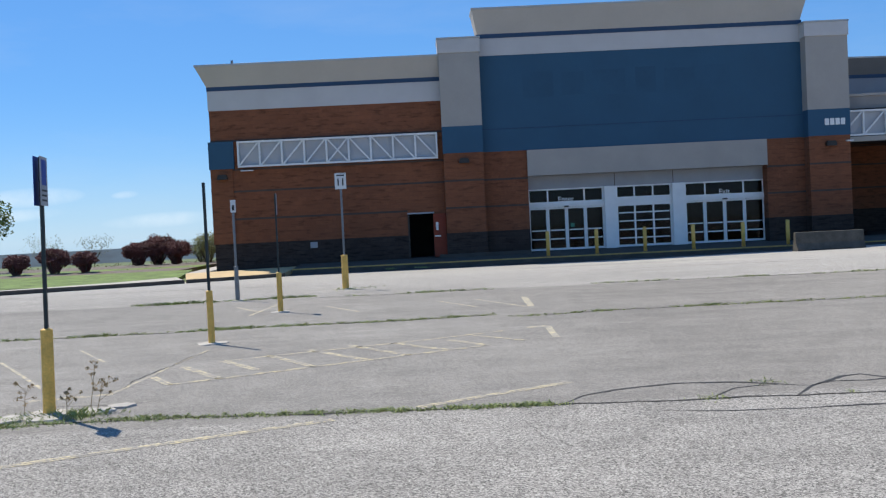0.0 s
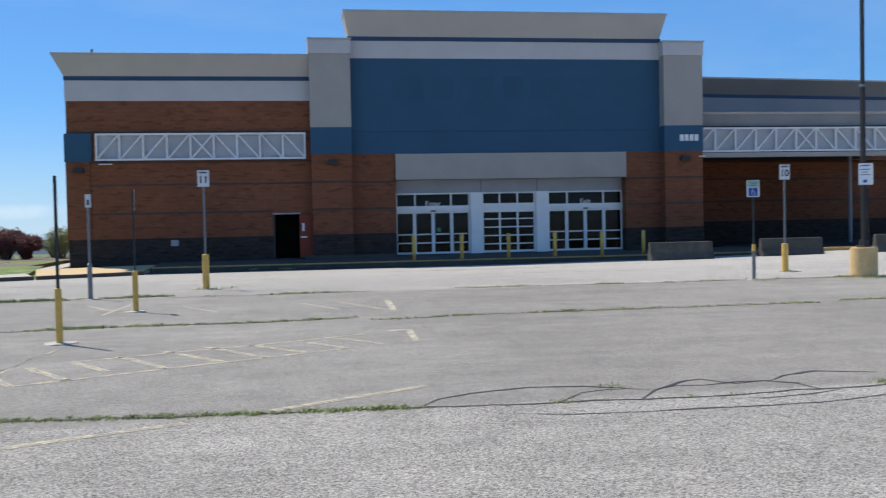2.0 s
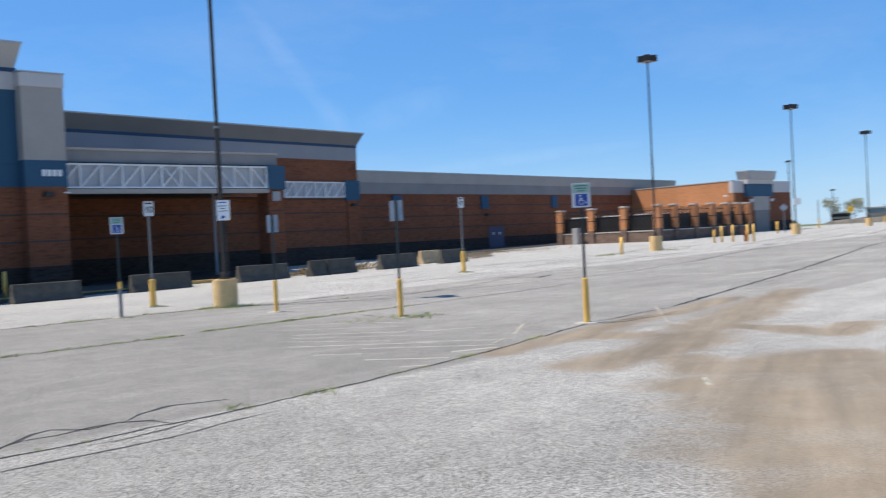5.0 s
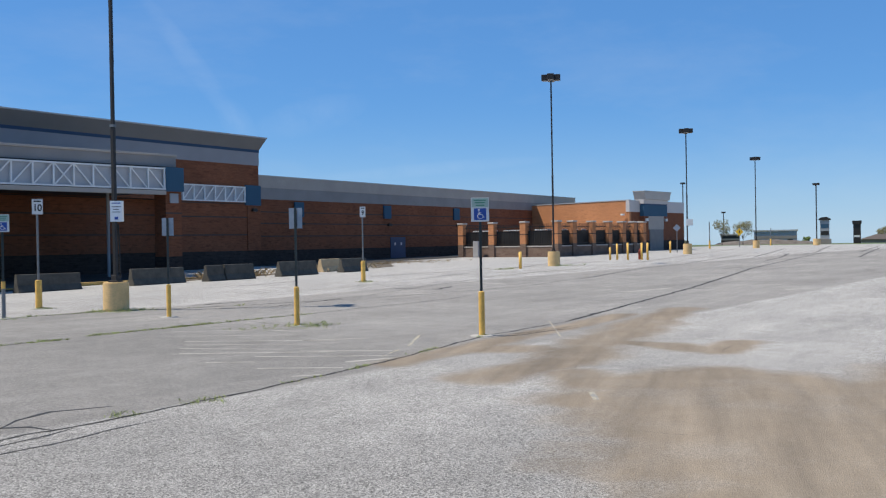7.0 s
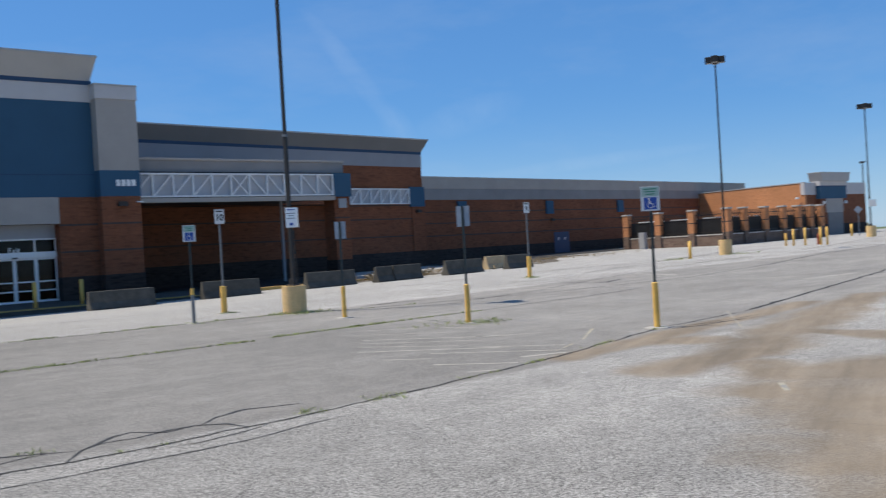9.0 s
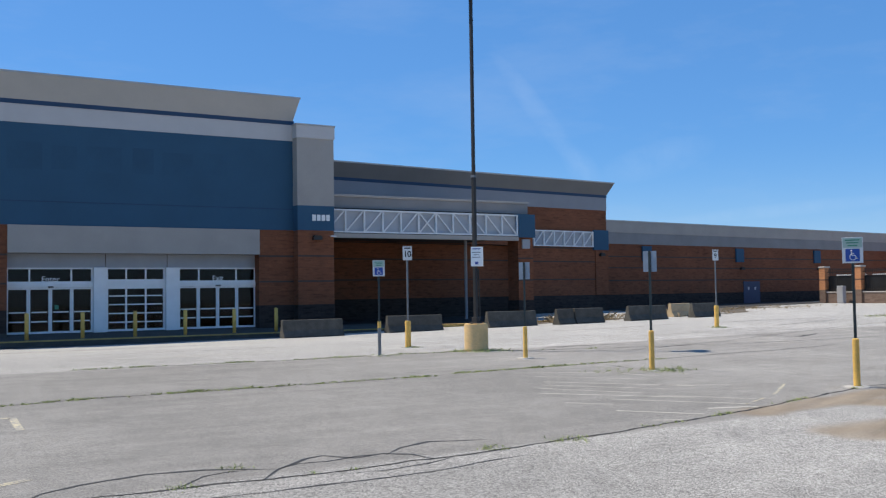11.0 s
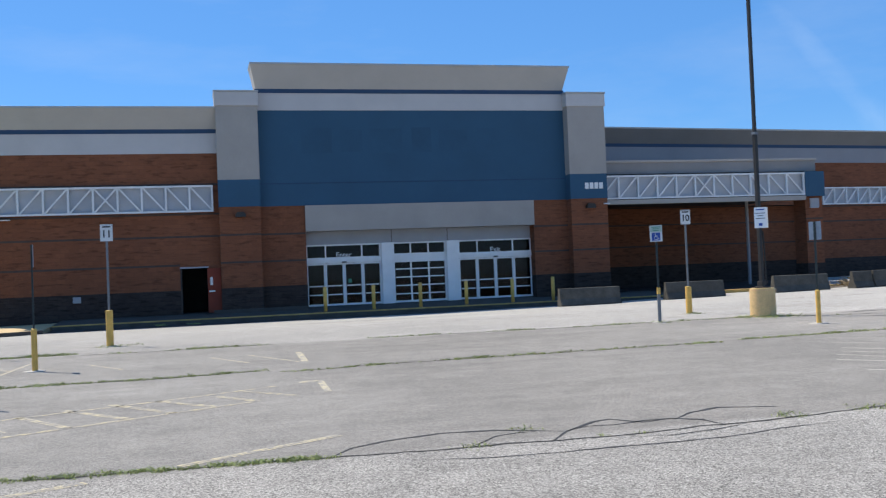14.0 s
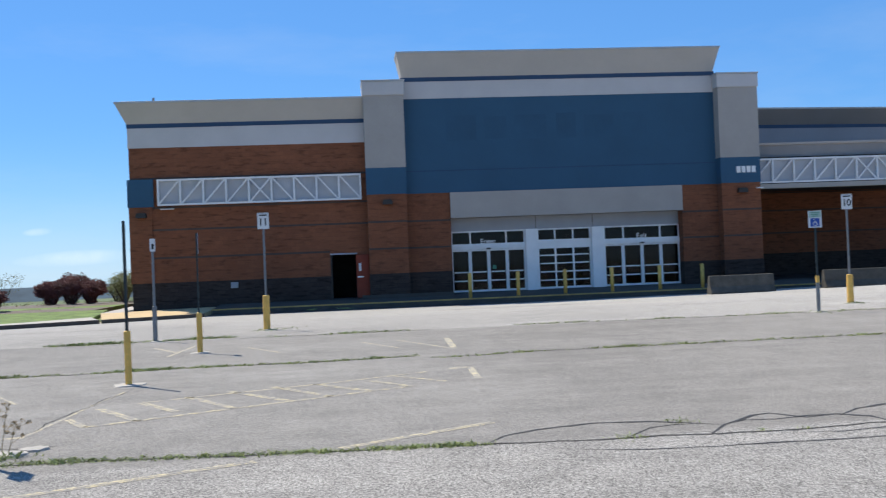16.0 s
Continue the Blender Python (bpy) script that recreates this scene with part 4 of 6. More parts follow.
# long side range
YL, GX = 58.0, 88.6
lg = band("wall", RX1, GX + 8, YL, YL + 0.4, 1.1, 5.08, BRICK)
part("wall_base", box(RX1, GX + 8, YL - 0.02, YL + 0.4, -0.6, 1.1), DARKBASE, lg)
courses(RX1, GX + 8, YL, (2.2, 3.2, 4.1), lg)
band("fascia", RX1, GX + 20, YL - 0.03, YL + 0.4, 5.08, 5.98, BROWNGREY)
band("parapet", RX1, GX + 20, YL - 0.06, YL + 0.4, 5.98, 6.87, TAUPE)
band("coping", RX1, GX + 20, YL - 0.1, YL + 0.45, 6.87, 6.95, COPING)
for x in (54.7, 67.0, 79.2):
    part("wall_box", box(x - 0.55, x + 0.55, YL - 0.16, YL - 0.03, 3.75, 4.95), BLUE, lg, "blue stucco wall box")
    wall_light(x + 0.3, YL, 3.2, lg)
dd = part("double_door", box(67.5, 69.9, YL - 0.06, YL - 0.021, -0.2, 2.05), BLUEDOOR, lg, "blue double steel doors")
for x in (68.2, 69.2):
    part("door_window", box(x - 0.12, x + 0.12, YL - 0.066, YL - 0.061, 1.3, 1.55), PALE, dd)

TURN_R = Matrix.Translation((48.5, 56.6, 0.17)) @ Matrix.Rotation(radians(6.3), 4, "Z") @ Matrix.Translation((-RX1, -YR, 0))
TURN_L = Matrix.Translation((48.5, 57.6, 0.17)) @ Matrix.Rotation(radians(7.0), 4, "Z") @ Matrix.Translation((-RX1, -YL, 0))
for ob in set(shop.children_recursive) - front_parts:
    if ob.parent is shop:
        ob.matrix_basis = (TURN_R if ob in wing_parts else TURN_L) @ ob.matrix_basis

# garden shop at the far end
gd = thing("garden_shop", (-1.45, 1.2, 0.55), 0, "sunlit brick garden shop wing with small blue entrance tower", "building")
GX, YG = 93.2, 47.8
def lean_wall(z0, z1, out):
    """The side wall, which runs back a little off square to the front."""
    bm = bmesh.new()
    back = 3.1
    ps = [(GX - out, YG), (GX + 0.4 + out, YG), (GX + 0.4 + back + out, 63.5), (GX + back - out, 63.5)]
    lo, hi = [bm.verts.new((*p, z0)) for p in ps], [bm.verts.new((*p, z1)) for p in ps]
    bm.faces.new(lo[::-1])
    bm.faces.new(hi)
    for i in range(4):
        bm.faces.new((lo[i], lo[(i + 1) % 4], hi[(i + 1) % 4], hi[i]))
    return bm


gw = part("side_wall", lean_wall(-0.4, 5.4, 0.0), ORANGE, gd, "sunlit orange brick side wall")
part("wall", box(GX + 0.4, 106.4, YG, YG + 0.4, 1.1, 4.2), BRICK, gd)
part("wall_base", box(GX - 0.02, 106.42, YG - 0.02, YG + 0.4, -0.4, 1.1), DARKBASE, gd)
part("fascia", box(GX - 0.03, 106.43, YG - 0.03, YG + 0.4, 4.2, 5.45), PALE, gd)
part("side_wall", box(106.0, 106.4, YG + 0.4, YL, -0.4, 5.4), ORANGE, gd)
part("roof", box(GX + 3.6, 106.0, YG + 0.4, YL, 5.0, 5.2), ROOFM, gd)
T0, T1 = 95.5, 101.1
tw = part("tower", box(T0, T1, YG - 0.5, YG + 0.4, -0.4, 3.75), BRICK, gd)
part("tower_base", box(T0 - 0.02, T1 + 0.02, YG - 0.52, YG - 0.48, -0.4, 1.1), DARKBASE, tw, "dark brown block base")
part("tower_panel", box(T0, T1, YG - 0.5, YG + 0.4, 3.75, 4.95), BLUE, tw, "blue stucco panel")
part("tower_cap", box(T0, T1, YG - 0.52, YG + 0.4, 4.95, 5.1), STRIPE, tw)
part("tower_frieze", box(T0 - 0.1, T1 + 0.1, YG - 0.56, YG + 0.4, 5.1, 5.55), PALE, tw, "pale grey stucco frieze")
bm = prism([(T0 - 0.05, 5.55), (T1 + 0.05, 5.55), (T1 + 0.35, 6.4), (T0 - 0.35, 6.4)], YG - 0.8, YG + 0.6)
part("tower_cornice", bm, WARM, tw, "taupe flared cornice")
part("tower_coping", box(T0 - 0.4, T1 + 0.4, YG - 0.84, YG + 0.62, 6.4, 6.48), COPING, tw)
part("shutter_panel", box(T0 + 1.0, T1 - 1.0, YG - 0.56, YG - 0.5, 2.3, 3.75), TAUPE, tw, "taupe panel above the shutter")
sh = part("shutter", box(T0 + 1.2, T1 - 1.2, YG - 0.58, YG - 0.5, -0.3, 2.3), ROLLUP, tw, "closed roller shutter")
for k in range(10):
    part("slat", box(T0 + 1.22, T1 - 1.22, YG - 0.6, YG - 0.581, -0.25 + k * 0.25, -0.07 + k * 0.25), ROLLUP, sh)
for x in (T0 + 0.5, T1 - 0.5):
    part("wall_light", box(x - 0.2, x + 0.2, YG - 0.7, YG - 0.5, 3.2, 3.5, 0.02), SIGNW, tw, "small white wall light")
for x, z in ((GX - 0.3, 3.9), (GX - 0.35, 3.1)):
    part("flood_light", box(x - 0.18, x + 0.2, YG + 0.5, YG + 0.8, z - 0.08, z + 0.1, 0.02), SIGNW, gw, "white flood light on bracket")

part("coping", lean_wall(5.4, 5.5, 0.05), COPING, gd, "thin metal coping")
fence = thing("garden_fence", (-2.4, 0, 0.45), 0, "brick piers with low brick wall and dark iron railing", "fence")
fxs = [(71.5, 53.85), (71.5, 50.4), (71.5, 47.0), (71.5, 43.7), (73.95, 43.7), (77.2, 43.7), (80.15, 43.7), (82.75, 43.7), (84.9, 43.7), (86.8, 43.7)]
for x, y in fxs:
    c = part("fence_pier", box(x - 0.29, x + 0.29, y - 0.29, y + 0.29, 1.1, 2.95), ORANGE, fence, "orange brick fence pier")
    part("pier_base", box(x - 0.3, x + 0.3, y - 0.3, y + 0.3, -0.5, 1.1), FENCEBASE, c, "brown block pier base")
    part("pier_joint", box(x - 0.3, x + 0.3, y - 0.3, y + 0.3, 1.9, 1.98), COURSE, c)
    part("pier_cap", box(x - 0.34, x + 0.34, y - 0.34, y + 0.34, 2.95, 3.08, 0.02), WARM, c, "pale cast stone cap")
iron = None
for (xa, ya), (xb, yb) in zip(fxs, fxs[1:]):
    side = xa == xb
    lo, hi = (yb + 0.3, ya - 0.3) if side else (xa + 0.3, xb - 0.3)

    def run(across, z0, z1, off=0.0):
        return box(xa + off - across, xa + off + across, lo, hi, z0, z1) if side else box(lo, hi, ya + off - across, ya + off + across, z0, z1)

    w = part("low_wall", run(0.15, -0.5, 0.86), FENCEBASE, fence, "low brown block wall")
    part("wall_coping", run(0.19, 0.86, 0.95), WARM, w, "pale wall coping")
    for z in (1.1, 2.55):
        part("rail", run(0.03, z, z + 0.06), FIXTURE, fence, "dark iron rail")
    part("mesh_screen", run(0.012, 0.95, 2.25, 0.16), DARK, fence, "dark shade screen")
    if not side and xa < 80 or side:
        part("shelf_edge", run(0.03, 2.28, 2.38, 1.2), TRUSSW, fence, "white shelf edge behind the screen")
    n = int((hi - lo) / 0.17)
    for k in range(1, n):
        c = lo + (hi - lo) * k / n
        if iron is None:
            o = part("bar", box(-0.016, 0.016, -0.016, 0.016, 0.95, 2.85), FIXTURE, fence)
            iron = o.data
        else:
            o = new("bar", iron)
            o.parent = fence
        o.location = (xa, c, 0) if side else (c, ya, 0)


cab = thing("utility_cabinet", (68.3, 51.6, level(68.3, 51.6)), 0, "pale grey utility cabinet against the fence", "cabinet")
part("body", box(-0.2, 0.2, -0.3, 0.3, -0.1, 1.45, 0.02), PANEL, cab)
part("door", box(-0.215, -0.2, -0.26, 0.26, 0.1, 1.38, 0.005), COPING, cab)

# ---- bollards, sign posts, poles ----
def bollard(x, y, h, r, z=None, label="yellow painted steel bollard", group="bollards"):
    z = level(x, y) if z is None else z
    t = thing("bollard", (x, y, z), 0, label, "bollard", group)
    bm = bmesh.new()
    add_rod(bm, (0, 0, -0.05), (0, 0, h - r * 0.6), r, r, 16)
    bmesh.ops.create_uvsphere(bm, u_segments=16, v_segments=8, radius=r, matrix=Matrix.Translation((0, 0, h - r * 0.6)) @ Matrix.Diagonal((1, 1, 0.6, 1)))
    part("tube", bm, YELLOW, t, smooth=True)
    return t


for x in (5.40, 7.66, 9.90, 12.15, 14.47, 16.55):
    bollard(x, 44.1, 1.14, 0.085, 0.055, "yellow pipe bollard before the entrance", "entrance bollards")


def letters(word, size, mat, parent, x, y, z, name="lettering"):
    txt = bpy.data.curves.new("word", "FONT")
    txt.body, txt.size, txt.extrude, txt.align_x, txt.align_y = word, size, 0.0015, "CENTER", "CENTER"
    txt.offset = size * 0.018
    o = new("word", txt)
    bpy.context.view_layer.update()
    me = bpy.data.meshes.new_from_object(o.evaluated_get(bpy.context.evaluated_depsgraph_get()))
    bpy.data.objects.remove(o)
    me.transform(pose(x, y, z, 90, 0, 0))
    me.materials.clear()
    me.materials.append(mat)
    ob = new(name, me)
    ob.parent = parent
    return ob


def plate(w, h, z, parent, mat, y=-0.04, x=0.0, bevel=0.0):
    return part("sign_plate", box(x - w / 2, x + w / 2, y - 0.004, y, z - h / 2, z + h / 2, bevel), mat, parent)


def wheelchair(parent, s, z, y):
    """The access symbol, in simple strokes."""
    bm = bmesh.new()
    for k in range(20):
        a0, a1 = radians(100 + k * 12.5), radians(100 + (k + 1) * 12.5)
        add_rod(bm, (0.02 * s + 0.26 * s * math.cos(a0), y, z - 0.16 * s + 0.26 * s * math.sin(a0)), (0.02 * s + 0.26 * s * math.cos(a1), y, z - 0.16 * s + 0.26 * s * math.sin(a1)), 0.03 * s, None, 6)
    pts = [(-0.1, 0.3), (-0.06, -0.02), (0.2, -0.02), (0.32, -0.3), (0.42, -0.26)]
    for a, b in zip(pts, pts[1:]):
        add_rod(bm, (a[0] * s, y, z + a[1] * s), (b[0] * s, y, z + b[1] * s), 0.035 * s, None, 6)
    add_rod(bm, (-0.09 * s, y, z + 0.14 * s), (0.14 * s, y, z + 0.14 * s), 0.03 * s, None, 6)
    bmesh.ops.create_uvsphere(bm, u_segments=8, v_segments=6, radius=0.075 * s, matrix=Matrix.Translation((-0.11 * s, y, z + 0.41 * s)))
    return part("access_symbol", bm, SIGNW, parent, "white wheelchair symbol")


def lump(r, h, seed):
    """A low broken disc of concrete."""
    bm = bmesh.new()
    n = 22
    lo, mid = [], []
    for k in range(n):
        a = 2 * math.pi * k / n
        q = r * (1 + 0.32 * noise.noise(Vector((math.cos(a) * 1.4 + seed, math.sin(a) * 1.4, seed))))
        lo.append(bm.verts.new((q * math.cos(a), q * math.sin(a), -0.03)))
        mid.append(bm.verts.new((q * 0.9 * math.cos(a), q * 0.9 * math.sin(a), h * (0.7 + 0.5 * noise.noise(Vector((a * 2, seed, 1)))))))
    top = bm.verts.new((0, 0, h))
    for k in range(n):
        j = (k + 1) % n
        bm.faces.new((lo[k], lo[j], mid[j], mid[k]))
        bm.faces.new((mid[k], mid[j], top))
    return bm


def sign_post(x, y, turn, height, sleeve, kind, sleeve_r=0.06, post_w=0.05, metal=None, lean=(0, 0), sleeve_mat=None, label=""):
    """A flat-bar post in a yellow sleeve with one sign."""
    z = level(x, y)
    t = thing("sign_post", (x, y, z), turn, label, "sign", "car park signs")
    t.matrix_world = pose(x, y, z, lean[0], lean[1], turn)
    if sleeve > 0:
        s = part("sleeve", rod((0, 0, -0.05), (0, 0, sleeve), sleeve_r, sleeve_r * 0.97, 16), sleeve_mat or YELLOW, t, "yellow post sleeve", smooth=False)
        part("sleeve_cap", rod((0, 0, sleeve), (0, 0, sleeve + 0.012), sleeve_r * 0.9, sleeve_r * 0.6, 16), sleeve_mat or YELLOW, s)
    p = part("post", box(-post_w / 2, post_w / 2, -0.018, 0.018, max(sleeve - 0.1, -0.05), height, 0.004), metal or POST, t)
    for k in range(int((height - sleeve) / 0.3)):
        part("bolt_hole", rod((0, -0.0195, sleeve + 0.2 + k * 0.3), (0, -0.0185, sleeve + 0.2 + k * 0.3), 0.006, None, 8), SIGNK, p)
    part("footing", lump(0.24, 0.024, x * 3.1 + y), FOOTING, t, "small broken concrete footing")
    if kind == "access":
        a = plate(0.345, 0.46, height - 0.23, t, SIGNW, -0.024, 0, 0.002)
        part("green_panel", box(-0.16, 0.16, -0.0295, -0.0283, height - 0.185, height - 0.012), SIGNPG, a, "bleached green legend panel")
        for k in range(3):
            part("legend_bar", box(-0.12 + k * 0.02, 0.12 - k * 0.02, -0.0315, -0.0297, height - 0.06 - k * 0.048, height - 0.04 - k * 0.048), SIGNG, a)
        part("blue_panel", box(-0.118, 0.118, -0.0295, -0.0283, height - 0.43, height - 0.205), SIGNB, a, "blue access panel")
        wheelchair(a, 0.2, height - 0.32, -0.031)
    elif kind == "access_side":
        a = plate(0.305, 0.5, height - 0.25, t, SIGNOLD, -0.024)
        part("dark_panel", box(-0.1, 0.1, -0.0295, -0.0283, height - 0.29, height - 0.03), SIGNB, a, "faded dark panel")
        for k in range(3):
            part("legend_bar", box(-0.1, 0.1, -0.0295, -0.0283, height - 0.355 - k * 0.05, height - 0.335 - k * 0.05), SIGNK, a)
        plate(0.305, 0.5, height - 0.25, t, SIGNB, 0.04)
    elif kind == "back":
        plate(0.305, 0.46, height - 0.23, t, SIGNBACK, 0.028)
        plate(0.30, 0.455, height - 0.23, t, SIGNW, 0.034)
    elif kind.isdigit():
        a = plate(0.33, 0.47, height - 0.1, t, SIGNW, -0.024, 0, 0.002)
        part("legend_bar", box(-0.11, 0.11, -0.0305, -0.0283, height + 0.045, height + 0.085), SIGNK, a, "black legend bar")
        part("sign_border", box(-0.155, 0.155, -0.0300, -0.0283, height + 0.11, height + 0.116), SIGNK, a)
        for k, digit in enumerate(kind):
            letters(digit, 0.29, SIGNK, t, (k - (len(kind) - 1) / 2) * 0.135, -0.030, height - 0.14, "digit")
    elif kind == "small":
        plate(0.14, 0.33, height - 0.16, t, SIGNW, -0.024)
        part("legend_bar", box(-0.03, 0.03, -0.0305, -0.0283, height - 0.27, height - 0.13), SIGNK, t)
    elif kind == "edge":
        plate(0.305, 0.46, height - 0.23, t, SIGNBACK, -0.024)
    return t


sign_post(-4.00, 9.84, 99, 2.65, 0.88, "access_side", 0.063, lean=(1.2, 0), label="dark post in yellow sleeve with weathered parking sign")
sign_post(-3.63, 15.54, 78, 2.62, 0.86, "none", 0.054, label="bare dark post in a leaning yellow sleeve")
sign_post(-3.36, 20.99, 97, 2.60, 0.87, "edge", 0.06, label="dark post in yellow sleeve with sign seen edge on")
sign_post(-5.14, 25.17, 20, 2.65, 0.9, "small", 0.06, 0.06, GALV, sleeve_mat=GALV, label="grey steel post with a small white sign")
sign_post(-2.54, 27.91, 0, 3.25, 0.99, "11", 0.1, 0.06, GALV, label="row eleven marker sign on a post in yellow sleeve")
half_sleeve = sign_post(12.52, 24.78, -24, 2.75, 0.97, "access", 0.05, 0.06, POST, sleeve_mat=GALV, label="blue and green accessible parking sign on dark post")
part("sleeve_band", rod((0, 0, 0.80), (0, 0, 0.985), 0.053, 0.05, 16), YELLOW, half_sleeve, "yellow painted top of the sleeve")
sign_post(15.16, 27.97, -6, 3.22, 0.87, "10", 0.1, 0.06, GALV, label="row ten marker sign on a post in yellow sleeve")
sign_post(14.99, 21.01, -55, 2.57, 0.84, "back", 0.06, label="bare aluminium sign back on dark post")
sign_post(14.83, 15.95, -60, 2.64, 0.87, "back", 0.06, label="bare aluminium sign back on dark post, weeds at its foot")
sign_post(15.10, 10.99, -50, 2.66, 0.85, "access", 0.06, label="blue and green accessible parking sign in yellow sleeve")
sign_post(31.05, 29.6, -4, 3.22, 0.94, "9", 0.1, 0.06, GALV, label="row nine marker sign on a post in yellow sleeve")


def lamp_pole(x, y, h, base_r, base_h, heads, turn=0.0, notices=False, label=""):
    z = level(x, y)
    t = thing("lamp_pole", (x, y, z), turn, label, "lamp post", "car park lamp posts")
    bm = bmesh.new()
    add_rod(bm, (0, 0, -0.1), (0, 0, base_h), base_r, base_r, 32)
    bmesh.ops.bevel(bm, geom=[e for e in bm.edges if all(v.co.z > base_h - 0.01 for v in e.verts)], offset=0.03, segments=2, affect="EDGES")
    part("base", bm, POLEBASE, t, "yellow painted concrete base")
    p = part("pole", box(-0.055, 0.055, -0.055, 0.055, base_h + 0.05, h * 0.48, 0.012), POLE, t, "dark bronze square steel pole")
    part("upper_pole", box(-0.045, 0.045, -0.045, 0.045, h * 0.48, h, 0.01), POLE, t)
    part("collar", box(-0.07, 0.07, -0.07, 0.07, h * 0.48 - 0.05, h * 0.48 + 0.02), GALV, t)
    part("base_plate", box(-0.15, 0.15, -0.15, 0.15, base_h, base_h + 0.05, 0.01), POLE, p)
    part("plate_cover", box(-0.095, 0.095, -0.095, 0.095, base_h + 0.05, base_h + 0.2, 0.01), POLE, p)
    part("hatch", box(-0.05, 0.05, -0.06, -0.0555, base_h + 0.5, base_h + 0.7), FIXTURE, p)
    for k in range(heads):
        a = k * 2 * math.pi / heads
        c, s = math.cos(a), math.sin(a)
        arm = part("arm", rod((c * 0.07, s * 0.07, h - 0.15), (c * 0.2, s * 0.2, h - 0.06), 0.04), POLE, t)
        bm = bmesh.new()
        add_box(bm, -0.24, 0.24, -0.2, 0.2, -0.16, 0.2, 0.03)
        bmesh.ops.transform(bm, matrix=Matrix.Translation((c * 0.33, s * 0.33, h)) @ Matrix.Rotation(a, 4, "Z"), verts=bm.verts)
        hd = part("lamp_head", bm, FIXTURE, t, "dark bronze shoebox lamp head")
        bm = bmesh.new()
        add_box(bm, -0.19, 0.19, -0.16, 0.16, -0.175, -0.162)
        bmesh.ops.transform(bm, matrix=Matrix.Translation((c * 0.33, s * 0.33, h)) @ Matrix.Rotation(a, 4, "Z"), verts=bm.verts)
        part("lens", bm, PANEL, hd)
    return t


near = lamp_pole(15.84, 24.82, 11.2, 0.365, 0.83, 3, 20, label="tall dark lamp post on a yellow concrete drum with notices")
for yy, xx, a in ((-0.09, -0.04, -32), (-0.03, 0.14, -62)):
    s = part("notice_sign", box(-0.17, 0.17, -0.012, 0.0, 2.58, 3.18, 0.004), NOTICEW, near, "white notice board")
    s.matrix_local = pose(xx, yy, 0, 0, 0, a - 20)
    if xx < 0:
        part("legend_bar", box(-0.12, 0.12, -0.0145, -0.0125, 3.10, 3.13), SIGNB, s)
        for k, half in enumerate((0.13, 0.08, 0.12)):
            part("legend_bar", box(-half, half, -0.0145, -0.0125, 3.0 - k * 0.075, 3.018 - k * 0.075), SIGNK, s)
        part("legend_bar", box(-0.05, 0.05, -0.0145, -0.0125, 2.64, 2.72), SIGNB, s)
cond = part("conduit", rod((0.16, -0.05, 0.94), (0.09, -0.05, 2.5), 0.022), POLE, near, "loose conduit")
lamp_pole(49.6, 31.5, 11.4, 0.37, 0.88, 4, 30, label="tall dark lamp post with four lamp heads")
lamp_pole(76.2, 35.2, 10.4, 0.37, 0.88, 4, 30, label="tall dark lamp post with four lamp heads")
lamp_pole(107.5, 41.4, 10.2, 0.37, 0.88, 4, 30, label="tall dark lamp post with four lamp heads")

for x, y in ((45.6, 31.2),):
    bollard(x, y, 0.98, 0.09)
for x, y, h in ((60.9, 34.0, 0.9), (61.2, 33.6, 1.15), (61.1, 32.7, 1.2), (60.9, 31.5, 1.2), (60.6, 30.9, 1.2)):
    bollard(x, y, h, 0.075, label="yellow bollard round a hydrant", group="hydrant bollards")
bollard(82.6, 39.9, 1.1, 0.085)


def hydrant(x, y):
    t = thing("fire_hydrant", (x, y, level(x, y)), 0, "dark red fire hydrant between bollards", "hydrant")
    part("barrel", rod((0, 0, -0.05), (0, 0, 0.6), 0.13, 0.11, 14), REDDOOR, t)
    part("bonnet", rod((0, 0, 0.6), (0, 0, 0.78), 0.13, 0.03, 14), REDDOOR, t)
    part("nozzle", rod((-0.22, 0, 0.45), (0.22, 0, 0.45), 0.06, None, 10), REDDOOR, t)


hydrant(61.6, 32.0)


def barrier(x0, x1, y, turn=0.0, h=0.81, mat=None, label="weathered grey concrete traffic barrier"):
    z = level(x0, y)
    L = x1 - x0
    t = thing("traffic_barrier", ((x0 + x1) / 2, y, z), turn, label, "barrier", "traffic barriers")
    prof = [(-0.30, 0), (0.30, 0), (0.30, 0.08), (0.15, 0.33), (0.09, h - 0.02), (0.07, h), (-0.07, h), (-0.09, h - 0.02), (-0.15, 0.33), (-0.30, 0.08)]
    bm = prism(prof, -L / 2, L / 2)
    bmesh.ops.bevel(bm, geom=bm.edges[:], offset=0.012, segments=1, affect="EDGES")
    bmesh.ops.rotate(bm, cent=(0, 0, 0), matrix=Matrix.Rotation(radians(90), 3, "Z"), verts=bm.verts)
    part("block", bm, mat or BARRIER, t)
    for k in (-L / 4, L / 4):
        part("lift_slot", box(k - 0.12, k + 0.12, -0.306, -0.2995, 0.0, 0.075), SIGNK, t)
    return t


YB = 40.6
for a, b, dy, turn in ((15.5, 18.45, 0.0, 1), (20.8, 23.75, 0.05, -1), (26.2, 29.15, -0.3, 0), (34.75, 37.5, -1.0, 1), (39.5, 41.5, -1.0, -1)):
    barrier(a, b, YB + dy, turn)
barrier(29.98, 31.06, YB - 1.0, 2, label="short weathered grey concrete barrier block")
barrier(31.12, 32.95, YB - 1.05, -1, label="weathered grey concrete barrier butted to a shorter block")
barrier(39.7, 41.35, 41.6, 3, 0.78, TANBAR, "tan concrete barrier lying behind the others")


